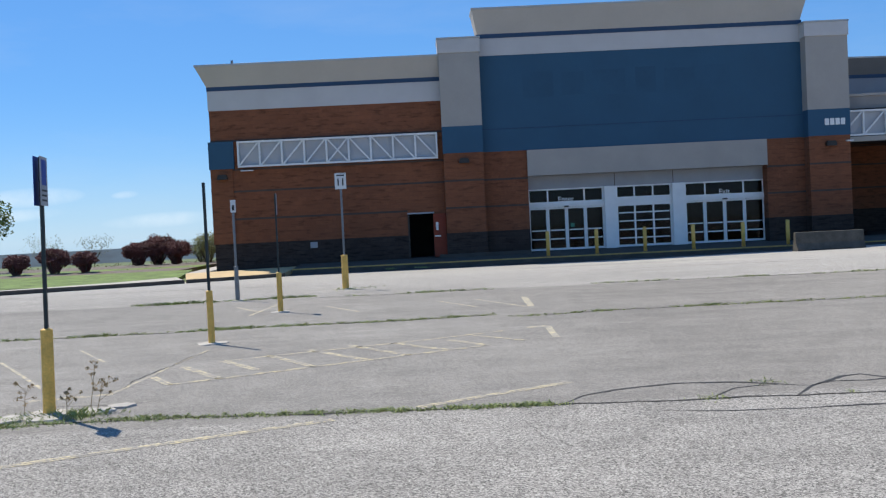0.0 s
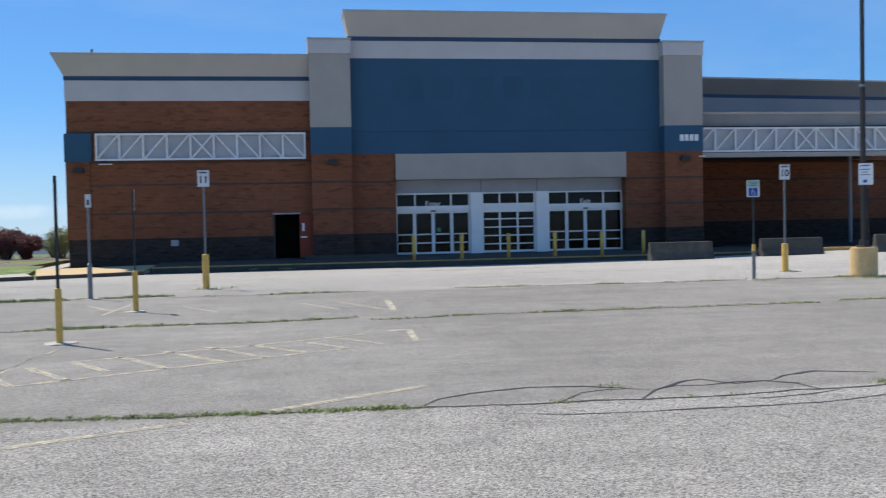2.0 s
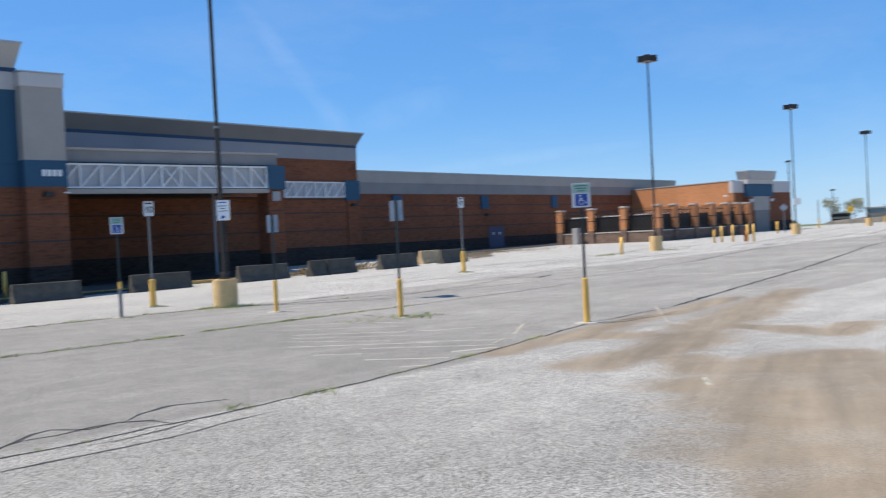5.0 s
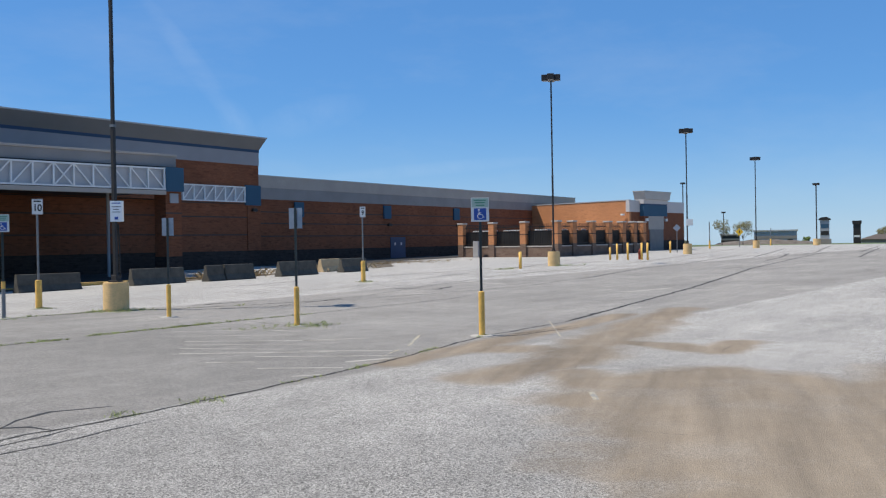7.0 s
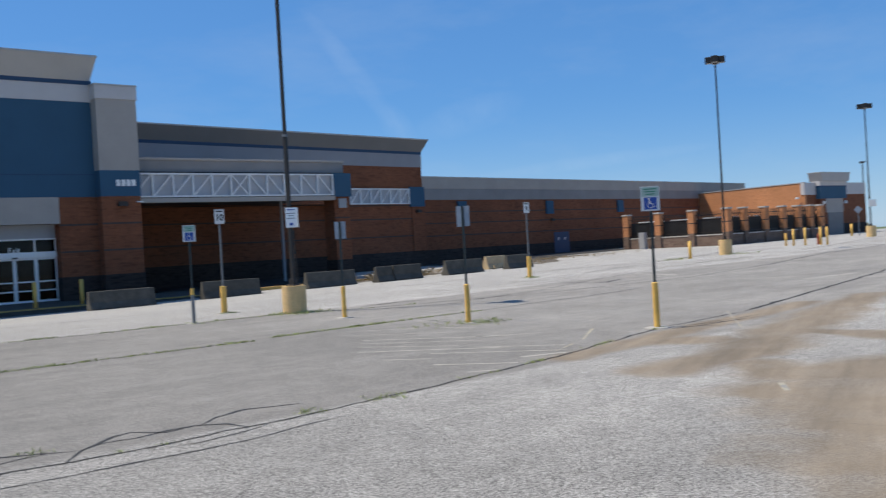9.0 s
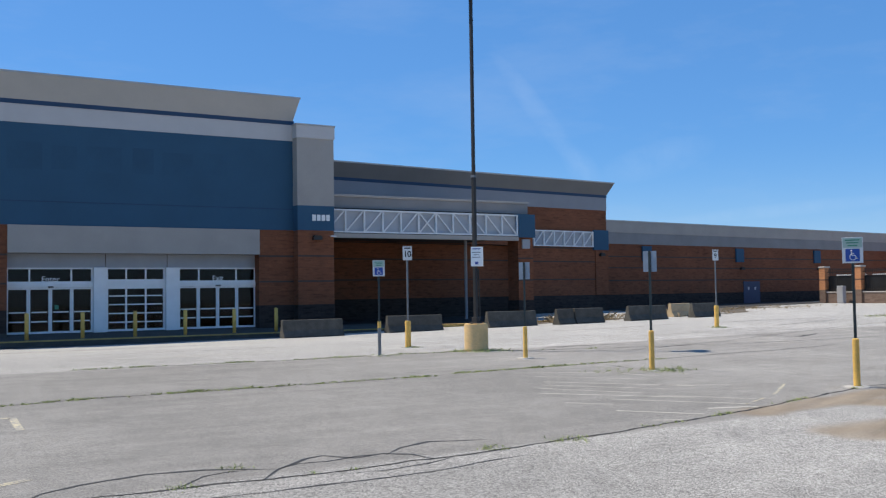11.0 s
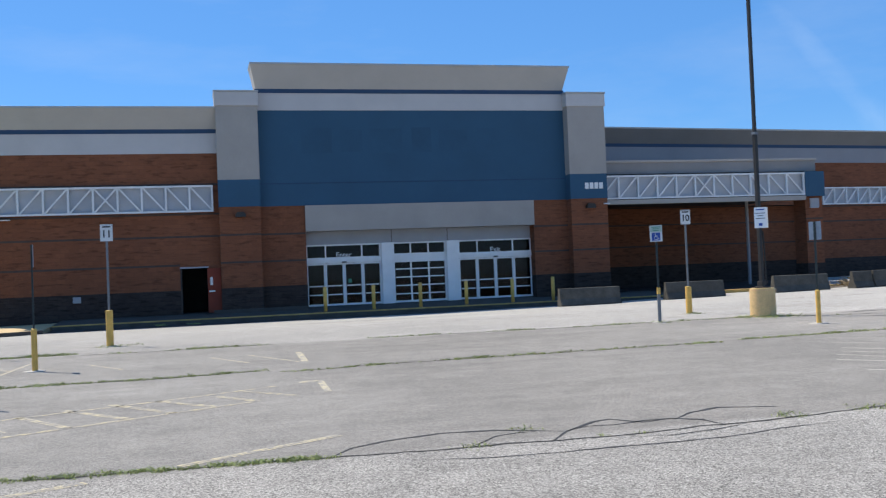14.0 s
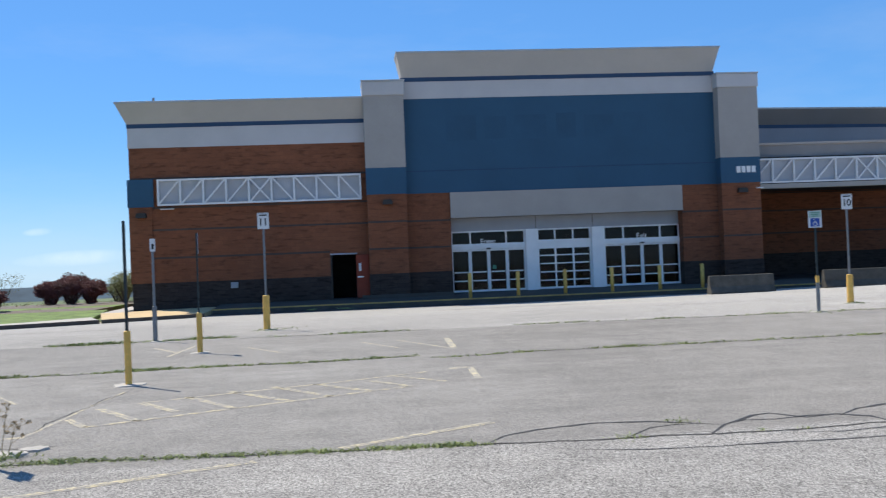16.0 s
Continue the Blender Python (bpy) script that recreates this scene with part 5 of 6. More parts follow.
# ---- bushes, trees, weeds ----
def leaf_cloud(bm, centre, radii, count, size, rng, lump=0.35):
    """Small leaf blades strewn through an uneven volume, thicker at its rim."""
    cx, cy, cz = centre
    seed = rng.uniform(0, 90)
    for _ in range(count):
        d = Vector((rng.gauss(0, 1), rng.gauss(0, 1), rng.gauss(0, 1))).normalized()
        lim = 1 + lump * noise.noise(d * 2.1 + Vector((seed, 0, 0))) * 1.6
        r = lim * rng.uniform(0.45, 1.0) ** 0.6
        p = Vector((cx + d.x * radii[0] * r, cy + d.y * radii[1] * r, cz + d.z * radii[2] * r))
        s = size * rng.uniform(0.6, 1.4)
        u = Vector((rng.gauss(0, 1), rng.gauss(0, 1), rng.gauss(0, 1))).normalized()
        v = u.orthogonal().normalized()
        a = [bm.verts.new(p + u * s), bm.verts.new(p + v * s * 0.5), bm.verts.new(p - u * s), bm.verts.new(p - v * s * 0.5)]
        bm.faces.new(a)


def cloud_part(name, clouds, mat, parent, rng, size, label=""):
    bm = bmesh.new()
    for c, r, n in clouds:
        leaf_cloud(bm, c, r, n, size, rng)
    me = bpy.data.meshes.new(name)
    bm.to_mesh(me)
    bm.free()
    me.materials.append(mat)
    ob = new(name, me)
    ob.parent = parent
    if label:
        ob["label"] = label
    return ob


def bush(x, y, z, w, h, mat, label, seed, thick=1.0):
    rng = random.Random(seed)
    t = thing("bush", (x, y, z), 0, label, "bush", "bushes on the verge")
    bm = bmesh.new()
    for k in range(9):
        a = rng.uniform(0, 6.28)
        add_rod(bm, (0.1 * math.cos(a), 0.1 * math.sin(a), -0.1), (0.34 * w * math.cos(a), 0.34 * w * math.sin(a), h * rng.uniform(0.5, 0.8)), 0.035, 0.012, 6)
    part("woody_base", bm, BARK, t)
    cl = [((0, 0, h * 0.66), (w * 0.43, w * 0.43, h * 0.31), 6000)]
    cl.append(((0, 0, h * 0.32), (w * 0.2, w * 0.2, h * 0.26), 2400))
    for k in range(6):
        a = rng.uniform(0, 6.28)
        cl.append(((w * 0.27 * math.cos(a), w * 0.27 * math.sin(a), h * rng.uniform(0.5, 0.8)), (w * 0.23, w * 0.23, h * 0.21), 1300))
    cloud_part("crown", [(c, r, int(n * thick)) for c, r, n in cl], mat, t, rng, 0.042)
    return t


for k, (x, y, w, h) in enumerate(((-22.5, 52.0, 1.45, 1.2), (-20.4, 52.0, 1.7, 1.45), (-18.75, 52.0, 1.45, 1.2))):
    bush(x, y, 0.0, w, h, MAROON, "round maroon-leaved shrub on the verge", k + 1)
for k, (x, y, w, h) in enumerate(((-18.35, 60.2, 1.95, 1.6), (-17.1, 60.0, 2.3, 1.95), (-15.9, 59.8, 1.95, 1.6))):
    bush(x, y, -0.05, w, h, MAROON, "large maroon-leaved shrub in mulch", k + 4)


def tree(x, y, z, h, w, mat, label, seed, count=2600, size=0.09, trunk=0.35):
    rng = random.Random(seed)
    t = thing("tree", (x, y, z), 0, label, "tree", "trees")
    bm = bmesh.new()
    add_rod(bm, (0, 0, -0.2), (0, 0, h * trunk), 0.035 * h * 0.5, 0.02 * h * 0.5, 8)
    tips = []
    for k in range(9):
        a = k * 2.4
        tip = (w * 0.33 * math.cos(a), w * 0.33 * math.sin(a), h * rng.uniform(0.55, 0.92))
        add_rod(bm, (0, 0, h * trunk * rng.uniform(0.7, 1.0)), tip, 0.012 * h * 0.5, 0.004 * h * 0.5, 6)
        tips.append(tip)
    part("trunk", bm, BARK, t, "brown trunk and limbs")
    cl = [((p[0], p[1], p[2]), (w * 0.22, w * 0.22, h * 0.16), count // 9) for p in tips]
    cloud_part("crown", cl, mat, t, rng, size)
    return t


bush(-14.2, 61.3, 0.03, 2.2, 1.95, SHRUB, "yellow-green shrub beside the shop wall", 41, 0.3)
bush(-15.0, 63.0, -0.1, 2.0, 1.5, SHRUB, "low yellow-green shrub on the slope", 42, 0.3)
tree(-28.0, 60.0, 0.0, 5.2, 3.6, LEAF, "young tree with sparse leaves", 12, 2000, 0.09)


def mulch_heap(x, y, w, seed):
    """A low uneven heap of mulch round a bush's foot."""
    bm = bmesh.new()
    n, rings = 26, 5
    grid = []
    for j in range(rings + 1):
        q = j / rings
        ring = []
        for k in range(n):
            a = 2 * math.pi * k / n
            r = w * q * (1 + 0.25 * noise.noise(Vector((math.cos(a) * 1.3 + seed, math.sin(a) * 1.3, 2.0))))
            px, py = x + 1.3 * r * math.cos(a), y + r * math.sin(a)
            ring.append(bm.verts.new((px, py, 0.07 * (1 - q * q) + 0.05 * noise.noise(Vector((px * 3, py * 3, seed))) * (1 - q))))
        grid.append(ring)
    for a, b in zip(grid, grid[1:]):
        for k in range(n):
            bm.faces.new((a[k], a[(k + 1) % n], b[(k + 1) % n], b[k]))
    bmesh.ops.remove_doubles(bm, verts=bm.verts, dist=0.001)
    return tagged(part("mulch_heap", bm, MULCH, smooth=True), "grey-brown heap of mulch under a bush", "mulch", kind="stuff")


for k, (x, y, w) in enumerate(((-22.4, 51.8, 1.2), (-20.3, 51.8, 1.4), (-18.7, 51.8, 1.2), (-17.4, 59.2, 2.6), (-15.6, 58.9, 2.2))):
    mulch_heap(x, y, w, k * 3.7)
tree(-30.6, 76.0, -0.9, 3.3, 3.0, BUDS, "bare young tree just coming into bud", 14, 420, 0.05)
tree(-27.0, 77.0, -0.9, 2.9, 2.8, BUDS, "bare young tree just coming into bud", 15, 420, 0.05)


def scrub(x0, x1, y0, y1, h, count, seed, mat, label):
    """Low uneven growth over a stretch of ground."""
    r = random.Random(seed)
    bm = bmesh.new()
    for _ in range(count):
        x, y = r.uniform(x0, x1), r.uniform(y0, y1)
        k = h * r.uniform(0.3, 1.0) * (0.7 + 0.9 * noise.noise(Vector((x * 0.4, y * 0.4, seed))))
        if k > 0.05:
            leaf_cloud(bm, (x, y, level(x, y) + k * 0.4), (k * 0.9, k * 0.9, k * 0.6), 14, 0.05, r)
    return tagged(part("scrub", bm, mat), label, "scrub", kind="stuff")


scrub(-34, -13.6, 53.6, 57.6, 0.3, 420, 31, LEAF, "tall uneven grass between the bushes")
scrub(-34, -13.4, 61.5, 66.0, 0.55, 420, 32, BUDS, "wild scrub at the edge of the slope")


def tufts(name, spots, rng, mat, label):
    """Grass blades in little clumps."""
    verts, faces = [], []
    for x, y, n, h in spots:
        z = level(x, y)
        for _ in range(n):
            a, r = rng.uniform(0, 6.28), rng.uniform(0, 0.06)
            px, py = x + r * math.cos(a), y + r * math.sin(a)
            hh = h * rng.uniform(0.3, 1.0)
            lean = rng.uniform(0.5, 1.6) * hh
            b = rng.uniform(0, 6.28)
            w = rng.uniform(0.003, 0.006)
            cx, sx = math.cos(b), math.sin(b)
            i = len(verts)
            verts += [(px - sx * w, py + cx * w, z), (px + sx * w, py - cx * w, z), (px + cx * lean * 0.45 + sx * w * 0.7, py + sx * lean * 0.45 - cx * w * 0.7, z + hh * 0.65), (px + cx * lean, py + sx * lean, z + hh)]
            faces += [(i, i + 1, i + 2), (i, i + 2, i + 3)]
    me = bpy.data.meshes.new(name)
    me.from_pydata(verts, [], faces)
    me.materials.append(mat)
    return tagged(new(name, me), label, "weeds", kind="stuff")


def ribbon(name, pts, width, mat, label, seed, wobble=0.05, lift=0.004, taper=True):
    """A crack that wanders along a line and changes its width."""
    rng = random.Random(seed)
    bm = bmesh.new()
    rows = []
    total = []
    for (xa, ya), (xb, yb) in zip(pts, pts[1:]):
        L = math.hypot(xb - xa, yb - ya)
        n = max(2, int(L / 0.12))
        for k in range(n):
            total.append((xa + (xb - xa) * k / n, ya + (yb - ya) * k / n))
    total.append(pts[-1])
    for i, (x, y) in enumerate(total):
        a, b = total[max(i - 1, 0)], total[min(i + 1, len(total) - 1)]
        d = Vector((b[0] - a[0], b[1] - a[1], 0)).normalized()
        nrm = Vector((-d.y, d.x, 0))
        off = wobble * (noise.noise(Vector((x * 1.3 + seed, y * 1.3, seed))) + 0.5 * noise.noise(Vector((x * 5 + seed, y * 5, 3))))
        w = width * (0.35 + 0.9 * abs(noise.noise(Vector((x * 2 + 7, y * 2, seed)))) + 0.3 * rng.random()) / 2
        if taper:
            w *= min(1.0, 0.25 + min(i, len(total) - 1 - i) * 0.12)
        c = Vector((x, y, level(x, y) + lift)) + nrm * off
        rows.append((bm.verts.new(c - nrm * w), bm.verts.new(c + nrm * w)))
    for (a, b), (c, d) in zip(rows, rows[1:]):
        bm.faces.new((a, b, d, c))
    ob = part(name, bm, mat)
    return tagged(ob, label, "crack", kind="stuff")


def paint(pts, w, label="rubbed yellow painted line", lift=0.003, mat=None):
    """A flat painted stripe between two points of the lot."""
    (xa, ya), (xb, yb) = pts
    d = Vector((xb - xa, yb - ya, 0))
    n = max(1, int(d.length / 1.0))
    nrm = Vector((-d.y, d.x, 0)).normalized() * w / 2
    bm = bmesh.new()
    bands = ((-1.15, -0.12), (0.12, 1.15)) if 0.085 <= w <= 0.105 else ((-1.0, 1.0),)
    for lo, hi in bands:
        rows = []
        for k in range(n + 1):
            x, y = xa + d.x * k / n, ya + d.y * k / n
            c = Vector((x, y, level(x, y) + lift))
            rows.append((bm.verts.new(c + nrm * lo), bm.verts.new(c + nrm * hi)))
        for (a, b), (c, e) in zip(rows, rows[1:]):
            bm.faces.new((a, b, e, c))
    return tagged(part("painted_line", bm, mat or LINE), label, "road marking", "painted bay lines", "stuff")


# ---- markings, cracks and weeds on the lot ----
for pts, w in (
    (((-3.52, 7.62), (-0.98, 8.85)), 0.10), (((-0.20, 9.25), (1.43, 10.25)), 0.10),
    (((-3.21, 11.45), (0.75, 13.65)), 0.09), (((-2.95, 13.36), (-0.2, 14.62)), 0.08), (((-0.2, 14.62), (1.1, 15.35)), 0.07),
    (((-3.61, 12.15), (-3.21, 11.45)), 0.09), (((-3.43, 12.96), (-2.66, 11.73)), 0.10), (((-2.97, 13.34), (-2.32, 12.34)), 0.10),
    (((-2.40, 13.70), (-1.59, 12.37)), 0.10), (((-1.89, 14.12), (-0.96, 12.82)), 0.10), (((-1.29, 14.41), (-0.38, 13.03)), 0.10),
    (((-0.65, 14.45), (0.17, 13.36)), 0.10), (((0.20, 14.51), (0.75, 13.64)), 0.10), (((0.57, 14.98), (1.30, 14.0)), 0.09),
    (((1.86, 15.74), (1.80, 14.21)), 0.11), (((1.5, 15.7), (1.82, 15.72)), 0.2),
    (((-4.59, 10.73), (-3.72, 10.95)), 0.10), (((-3.74, 11.0), (-3.66, 12.2)), 0.06), (((-3.66, 12.2), (-3.62, 13.3)), 0.04), (((-3.62, 13.3), (-3.49, 14.7)), 0.03),
    (((-6.58, 14.48), (-4.83, 11.67)), 0.05), (((-5.80, 15.60), (-4.80, 13.87)), 0.045), (((2.08, 21.9), (1.98, 19.4)), 0.14),
    (((-4.70, 22.90), (-3.97, 21.46)), 0.08), (((-3.95, 20.40), (-3.79, 23.16)), 0.08), (((0.95, 21.95), (1.87, 19.47)), 0.07),
    (((0.1, 21.9), (0.9, 19.9)), 0.07), (((-2.5, 22.0), (-1.6, 20.2)), 0.07),
    (((18.6, 11.73), (15.6, 9.52)), 0.03), (((10.3, 5.75), (9.85, 5.42)), 0.075),
):
    paint(pts, w)
# bleached ghosts of hatching in the aisle, and pale streaks far out on the lot
for pts, w in (
    (((12.57, 17.33), (13.7, 16.02)), 0.06), (((11.41, 15.31), (13.07, 12.93)), 0.07), (((12.67, 13.45), (13.71, 12.65)), 0.06), (((10.6, 14.35), (11.5, 12.6)), 0.06),
    (((10.09, 13.64), (11.71, 11.54)), 0.07), (((11.47, 12.13), (12.33, 10.81)), 0.06), (((10.5, 12.16), (11.78, 10.31)), 0.06), (((9.58, 12.24), (10.04, 11.62)), 0.07),
    (((9.56, 10.97), (10.29, 9.92)), 0.07), (((10.8, 10.37), (11.55, 10.1)), 0.10), (((13.82, 15.78), (13.99, 14.89)), 0.07), (((9.26, 9.88), (9.59, 9.66)), 0.07),
    (((12.0, 16.4), (13.4, 14.4)), 0.05), (((11.0, 14.8), (12.3, 12.9)), 0.05),
    (((28.58, 17.7), (29.25, 16.13)), 0.16), (((28.27, 15.08), (30.85, 14.68)), 0.16), (((31.02, 10.82), (32.06, 10.18)), 0.18), (((32.73, 13.72), (33.72, 11.97)), 0.16),
    (((32.52, 24.91), (31.3, 22.0)), 0.18), (((39.06, 35.9), (41.01, 34.27)), 0.3), (((40.63, 25.28), (41.31, 21.71)), 0.25), (((24.0, 24.5), (25.5, 21.0)), 0.12),
    (((52.0, 31.0), (53.5, 25.5)), 0.3), (((62.0, 30.0), (63.5, 24.5)), 0.3), (((70.0, 27.0), (72.0, 19.0)), 0.35), (((20.5, 34.5), (25.0, 34.0)), 0.2), (((2.0, 34.4), (12.0, 34.0)), 0.16), (((6.0, 29.0), (14.0, 28.6)), 0.1), (((-6.0, 33.0), (2.0, 33.2)), 0.12),
):
    paint(pts, w, "bleached pale line on the asphalt", 0.003, GHOSTLINE)
for pts, w in ((((13.09, 11.09), (14.61, 12.16)), 0.05), (((11.57, 10.36), (12.6, 10.85)), 0.04)):
    paint(pts, w)

MAIN = [(-60, 9.9), (-12, 9.5), (-4.26, 9.28), (-3.46, 9.34), (-2.63, 9.34), (-1.41, 9.22), (0.04, 9.1), (1.15, 9.03), (2.79, 8.92), (3.97, 8.9), (5.27, 8.94), (6.7, 9.1), (8.4, 9.36), (11.3, 9.91), (13.08, 10.42), (15.2, 10.95), (18.56, 11.25), (22.9, 12.22), (31.91, 14.26), (47.4, 18.3), (85.2, 26.1)]
SECOND = [(-50, 17.6), (-7.98, 17.61), (-4.88, 17.63), (-2.84, 17.85), (-0.72, 17.76), (1.08, 18.04)]
SECOND_B = [(1.45, 17.55), (2.2, 17.58), (3.28, 17.83), (6.68, 17.85), (10.5, 17.87)]
SECOND_C = [(11.1, 18.15), (13.19, 18.25), (15.33, 18.42), (17.46, 18.48), (19.85, 18.7), (22.2, 18.6), (25.0, 18.9)]
THIRD = [(-7.75, 24.94), (-6.0, 24.97), (-3.1, 25.4)]
THIRD_B = [(-3.62, 24.95), (-0.4, 24.86), (2.08, 24.97)]
THIRD_C = [(4.0, 25.2), (7.5, 25.0), (9.74, 24.78), (12.57, 24.93), (15.23, 24.77), (19.1, 23.0)]
for k, (line, w, mat) in enumerate((
    (MAIN[:17], 0.06, CRACK), (MAIN[16:], 0.10, CRACK), (SECOND, 0.08, CRACK), (SECOND_B, 0.07, CRACK), (SECOND_C, 0.08, CRACK), (THIRD, 0.11, CRACK), (THIRD_B, 0.1, CRACK), (THIRD_C, 0.12, CRACK),
    ([(1.18, 9.06), (1.44, 9.42), (1.81, 9.65), (2.45, 9.83), (3.04, 9.74), (3.36, 9.57), (3.66, 9.36)], 0.075, SEAL),
    ([(2.56, 8.98), (2.93, 9.39), (3.21, 9.49), (3.40, 9.49)], 0.075, SEAL),
    ([(3.34, 8.86), (3.69, 9.35), (4.15, 9.77), (4.39, 9.85), (4.63, 9.5), (5.01, 9.58)], 0.085, SEAL),
    ([(3.69, 9.35), (3.99, 9.53), (4.29, 9.47), (4.68, 9.59), (5.01, 9.58), (5.24, 9.35), (5.3, 8.99), (5.5, 8.95)], 0.075, SEAL),
    ([(5.0, 9.5), (5.36, 9.84), (5.84, 10.04), (6.48, 9.74)], 0.08, SEAL),
    ([(1.93, 8.55), (2.52, 8.36), (3.15, 8.31), (3.73, 8.34), (4.31, 8.32), (4.91, 8.32), (5.65, 8.49), (6.41, 8.61)], 0.042, SEAL),
    ([(4.46, 8.63), (5.04, 8.76), (5.5, 8.92)], 0.06, SEAL),
    ([(39.2, 31.8), (44.6, 31.6), (52.0, 34.0), (60.0, 37.0)], 0.08, CRACK), ([(66.0, 25.5), (78.0, 28.9), (100.0, 35.5)], 0.12, CRACK),
    ([(73.55, 24.55), (79.32, 25.58), (100.0, 31.5), (118.0, 36.5)], 0.14, CRACK), ([(52.0, 28.2), (62.0, 30.6), (80.55, 35.4), (100.0, 41.0)], 0.1, CRACK), ([(80.0, 22.3), (91.2, 24.9), (114.5, 30.0)], 0.14, CRACK),
    ([(19.0, 21.7), (24.0, 22.6), (30.0, 24.6), (38.0, 27.0)], 0.05, CRACK), ([(24.0, 27.2), (28.0, 27.4), (33.5, 28.9)], 0.05, CRACK),
    ([(-4.2, 10.3), (-3.4, 10.2), (-3.0, 10.35)], 0.051, SEAL), ([(15.9, 10.7), (17.2, 10.55), (18.3, 10.6)], 0.04, SEAL),
    ([(14.9, 6.1), (15.5, 6.25), (16.4, 6.35)], 0.018, CRACK), ([(15.2, 10.9), (16.6, 10.4), (17.6, 10.3)], 0.05, SEAL),
    ([(42.7, 31.4), (47.7, 32.6), (51.8, 32.8), (58.4, 32.9)], 0.12, CRACK), ([(35.1, 21.3), (37.5, 21.6), (41.7, 22.8), (47.4, 24.2), (52.8, 24.6), (75.3, 29.7)], 0.11, CRACK),
    ([(42.5, 28.1), (42.0, 25.7), (42.8, 23.1)], 0.08, CRACK), ([(33.4, 28.6), (36.0, 29.6), (40.0, 30.4)], 0.1, CRACK), ([(58.3, 21.8), (64.8, 23.2), (77.1, 26.9)], 0.12, CRACK),
    ([(18.6, 24.9), (19.7, 24.4), (21.0, 24.3)], 0.09, CRACK), ([(19.1, 23.0), (24.0, 21.2), (30.0, 20.4), (35.1, 21.3)], 0.08, CRACK), ([(65.0, 18.2), (80.0, 21.6), (100.9, 26.3)], 0.14, CRACK),
    ([(16.74, 23.26), (18.1, 22.35), (19.84, 21.3)], 0.09, CRACK), ([(18.25, 24.51), (19.53, 24.4)], 0.14, CRACK), ([(15.13, 18.06), (14.97, 16.94), (14.74, 16.2)], 0.05, CRACK),
    ([(15.1, 15.8), (15.5, 15.57), (15.9, 15.07)], 0.05, CRACK), ([(27.6, 25.25), (27.55, 23.6), (27.53, 22.35), (29.51, 23.27)], 0.13, CRACK), ([(37.74, 26.59), (41.79, 27.36), (46.0, 27.6)], 0.12, CRACK),
    ([(30.4, 13.85), (30.81, 13.2)], 0.35, SEAL), ([(8.47, 4.31), (8.54, 3.9), (8.63, 3.56)], 0.012, CRACK), ([(8.36, 5.37), (8.86, 5.5)], 0.012, CRACK), ([(5.05, 4.08), (5.52, 4.2)], 0.014, CRACK),
    ([(3.98, 8.77), (4.57, 8.67), (5.04, 8.69), (5.46, 8.9)], 0.03, SEAL), ([(-4.02, 10.91), (-3.76, 11.28), (-3.7, 12.45), (-3.62, 13.28), (-3.49, 14.72)], 0.02, CRACK),
    ([(14.6, 10.75), (15.6, 10.45), (17.0, 10.4)], 0.06, SEAL), ([(35.0, 33.5), (40.0, 33.0), (46.0, 33.6)], 0.12, CRACK), ([(22.0, 33.8), (28.0, 33.2), (33.0, 33.9)], 0.09, CRACK),
    ([(3.0, 36.0), (7.0, 36.4), (11.0, 36.2)], 0.09, CRACK), ([(5.0, 31.6), (10.0, 31.2), (16.0, 31.7), (20.0, 31.2)], 0.07, CRACK), ([(-20.0, 31.0), (-9.0, 31.4), (-4.0, 30.8)], 0.07, CRACK),
)):
    w *= 1.5 if min(p[0] for p in line) > 18 else (1.1 if mat is CRACK else 0.9)
    ribbon("crack", line, w, mat, "dark crack running across the asphalt" if mat is CRACK else "black tar-filled crack in the asphalt", k + 3, 0.09 if mat is CRACK else 0.03)


def along(line, step, rng, density, spread=0.035, h=(0.03, 0.07)):
    """Spots along a crack, bunched by a slow noise so that bare lengths stay bare."""
    out = []
    for (xa, ya), (xb, yb) in zip(line, line[1:]):
        n = max(1, int(math.hypot(xb - xa, yb - ya) / step))
        for k in range(n):
            x, y = xa + (xb - xa) * k / n, ya + (yb - ya) * k / n
            thick = density + 0.75 * noise.noise(Vector((x * 0.9, y * 0.9, 4.0))) + 0.4 * noise.noise(Vector((x * 3.1, y * 3.1, 9.0)))
            if thick > 0 and rng.random() < 0.35 + thick:
                out.append((x + rng.gauss(0, spread), y + rng.gauss(0, spread), 5 + int(11 * min(thick, 1.2)), rng.uniform(*h) * (0.7 + 0.7 * min(thick, 1.0))))
    return out


rng = random.Random(5)
spots = along([p for p in MAIN if -13 < p[0] < 1.3], 0.013, rng, 0.55, 0.05, (0.018, 0.045))
spots += along([p for p in MAIN if 1.0 < p[0] < 16], 0.03, rng, -0.08, 0.03, (0.03, 0.06))
tufts("grass_tufts", spots, rng, WEED, "green grass growing out of a long crack")
spots = along([(-20, 17.6)] + SECOND[1:], 0.02, rng, 0.6, 0.065, (0.025, 0.055)) + along(SECOND_B, 0.022, rng, 0.35, 0.065, (0.025, 0.055)) + along(SECOND_C[:4], 0.022, rng, 0.4, 0.065, (0.025, 0.06))
tufts("grass_tufts", spots, rng, WEED, "green grass along the middle crack")
spots = along(THIRD, 0.025, rng, 0.7, 0.07, (0.04, 0.08)) + along(THIRD_B, 0.03, rng, 0.2, 0.07, (0.035, 0.07)) + along(THIRD_C, 0.03, rng, 0.1, 0.07, (0.035, 0.07))
tufts("grass_tufts", spots, rng, WEED, "sparse green grass along the far crack")
spots = []
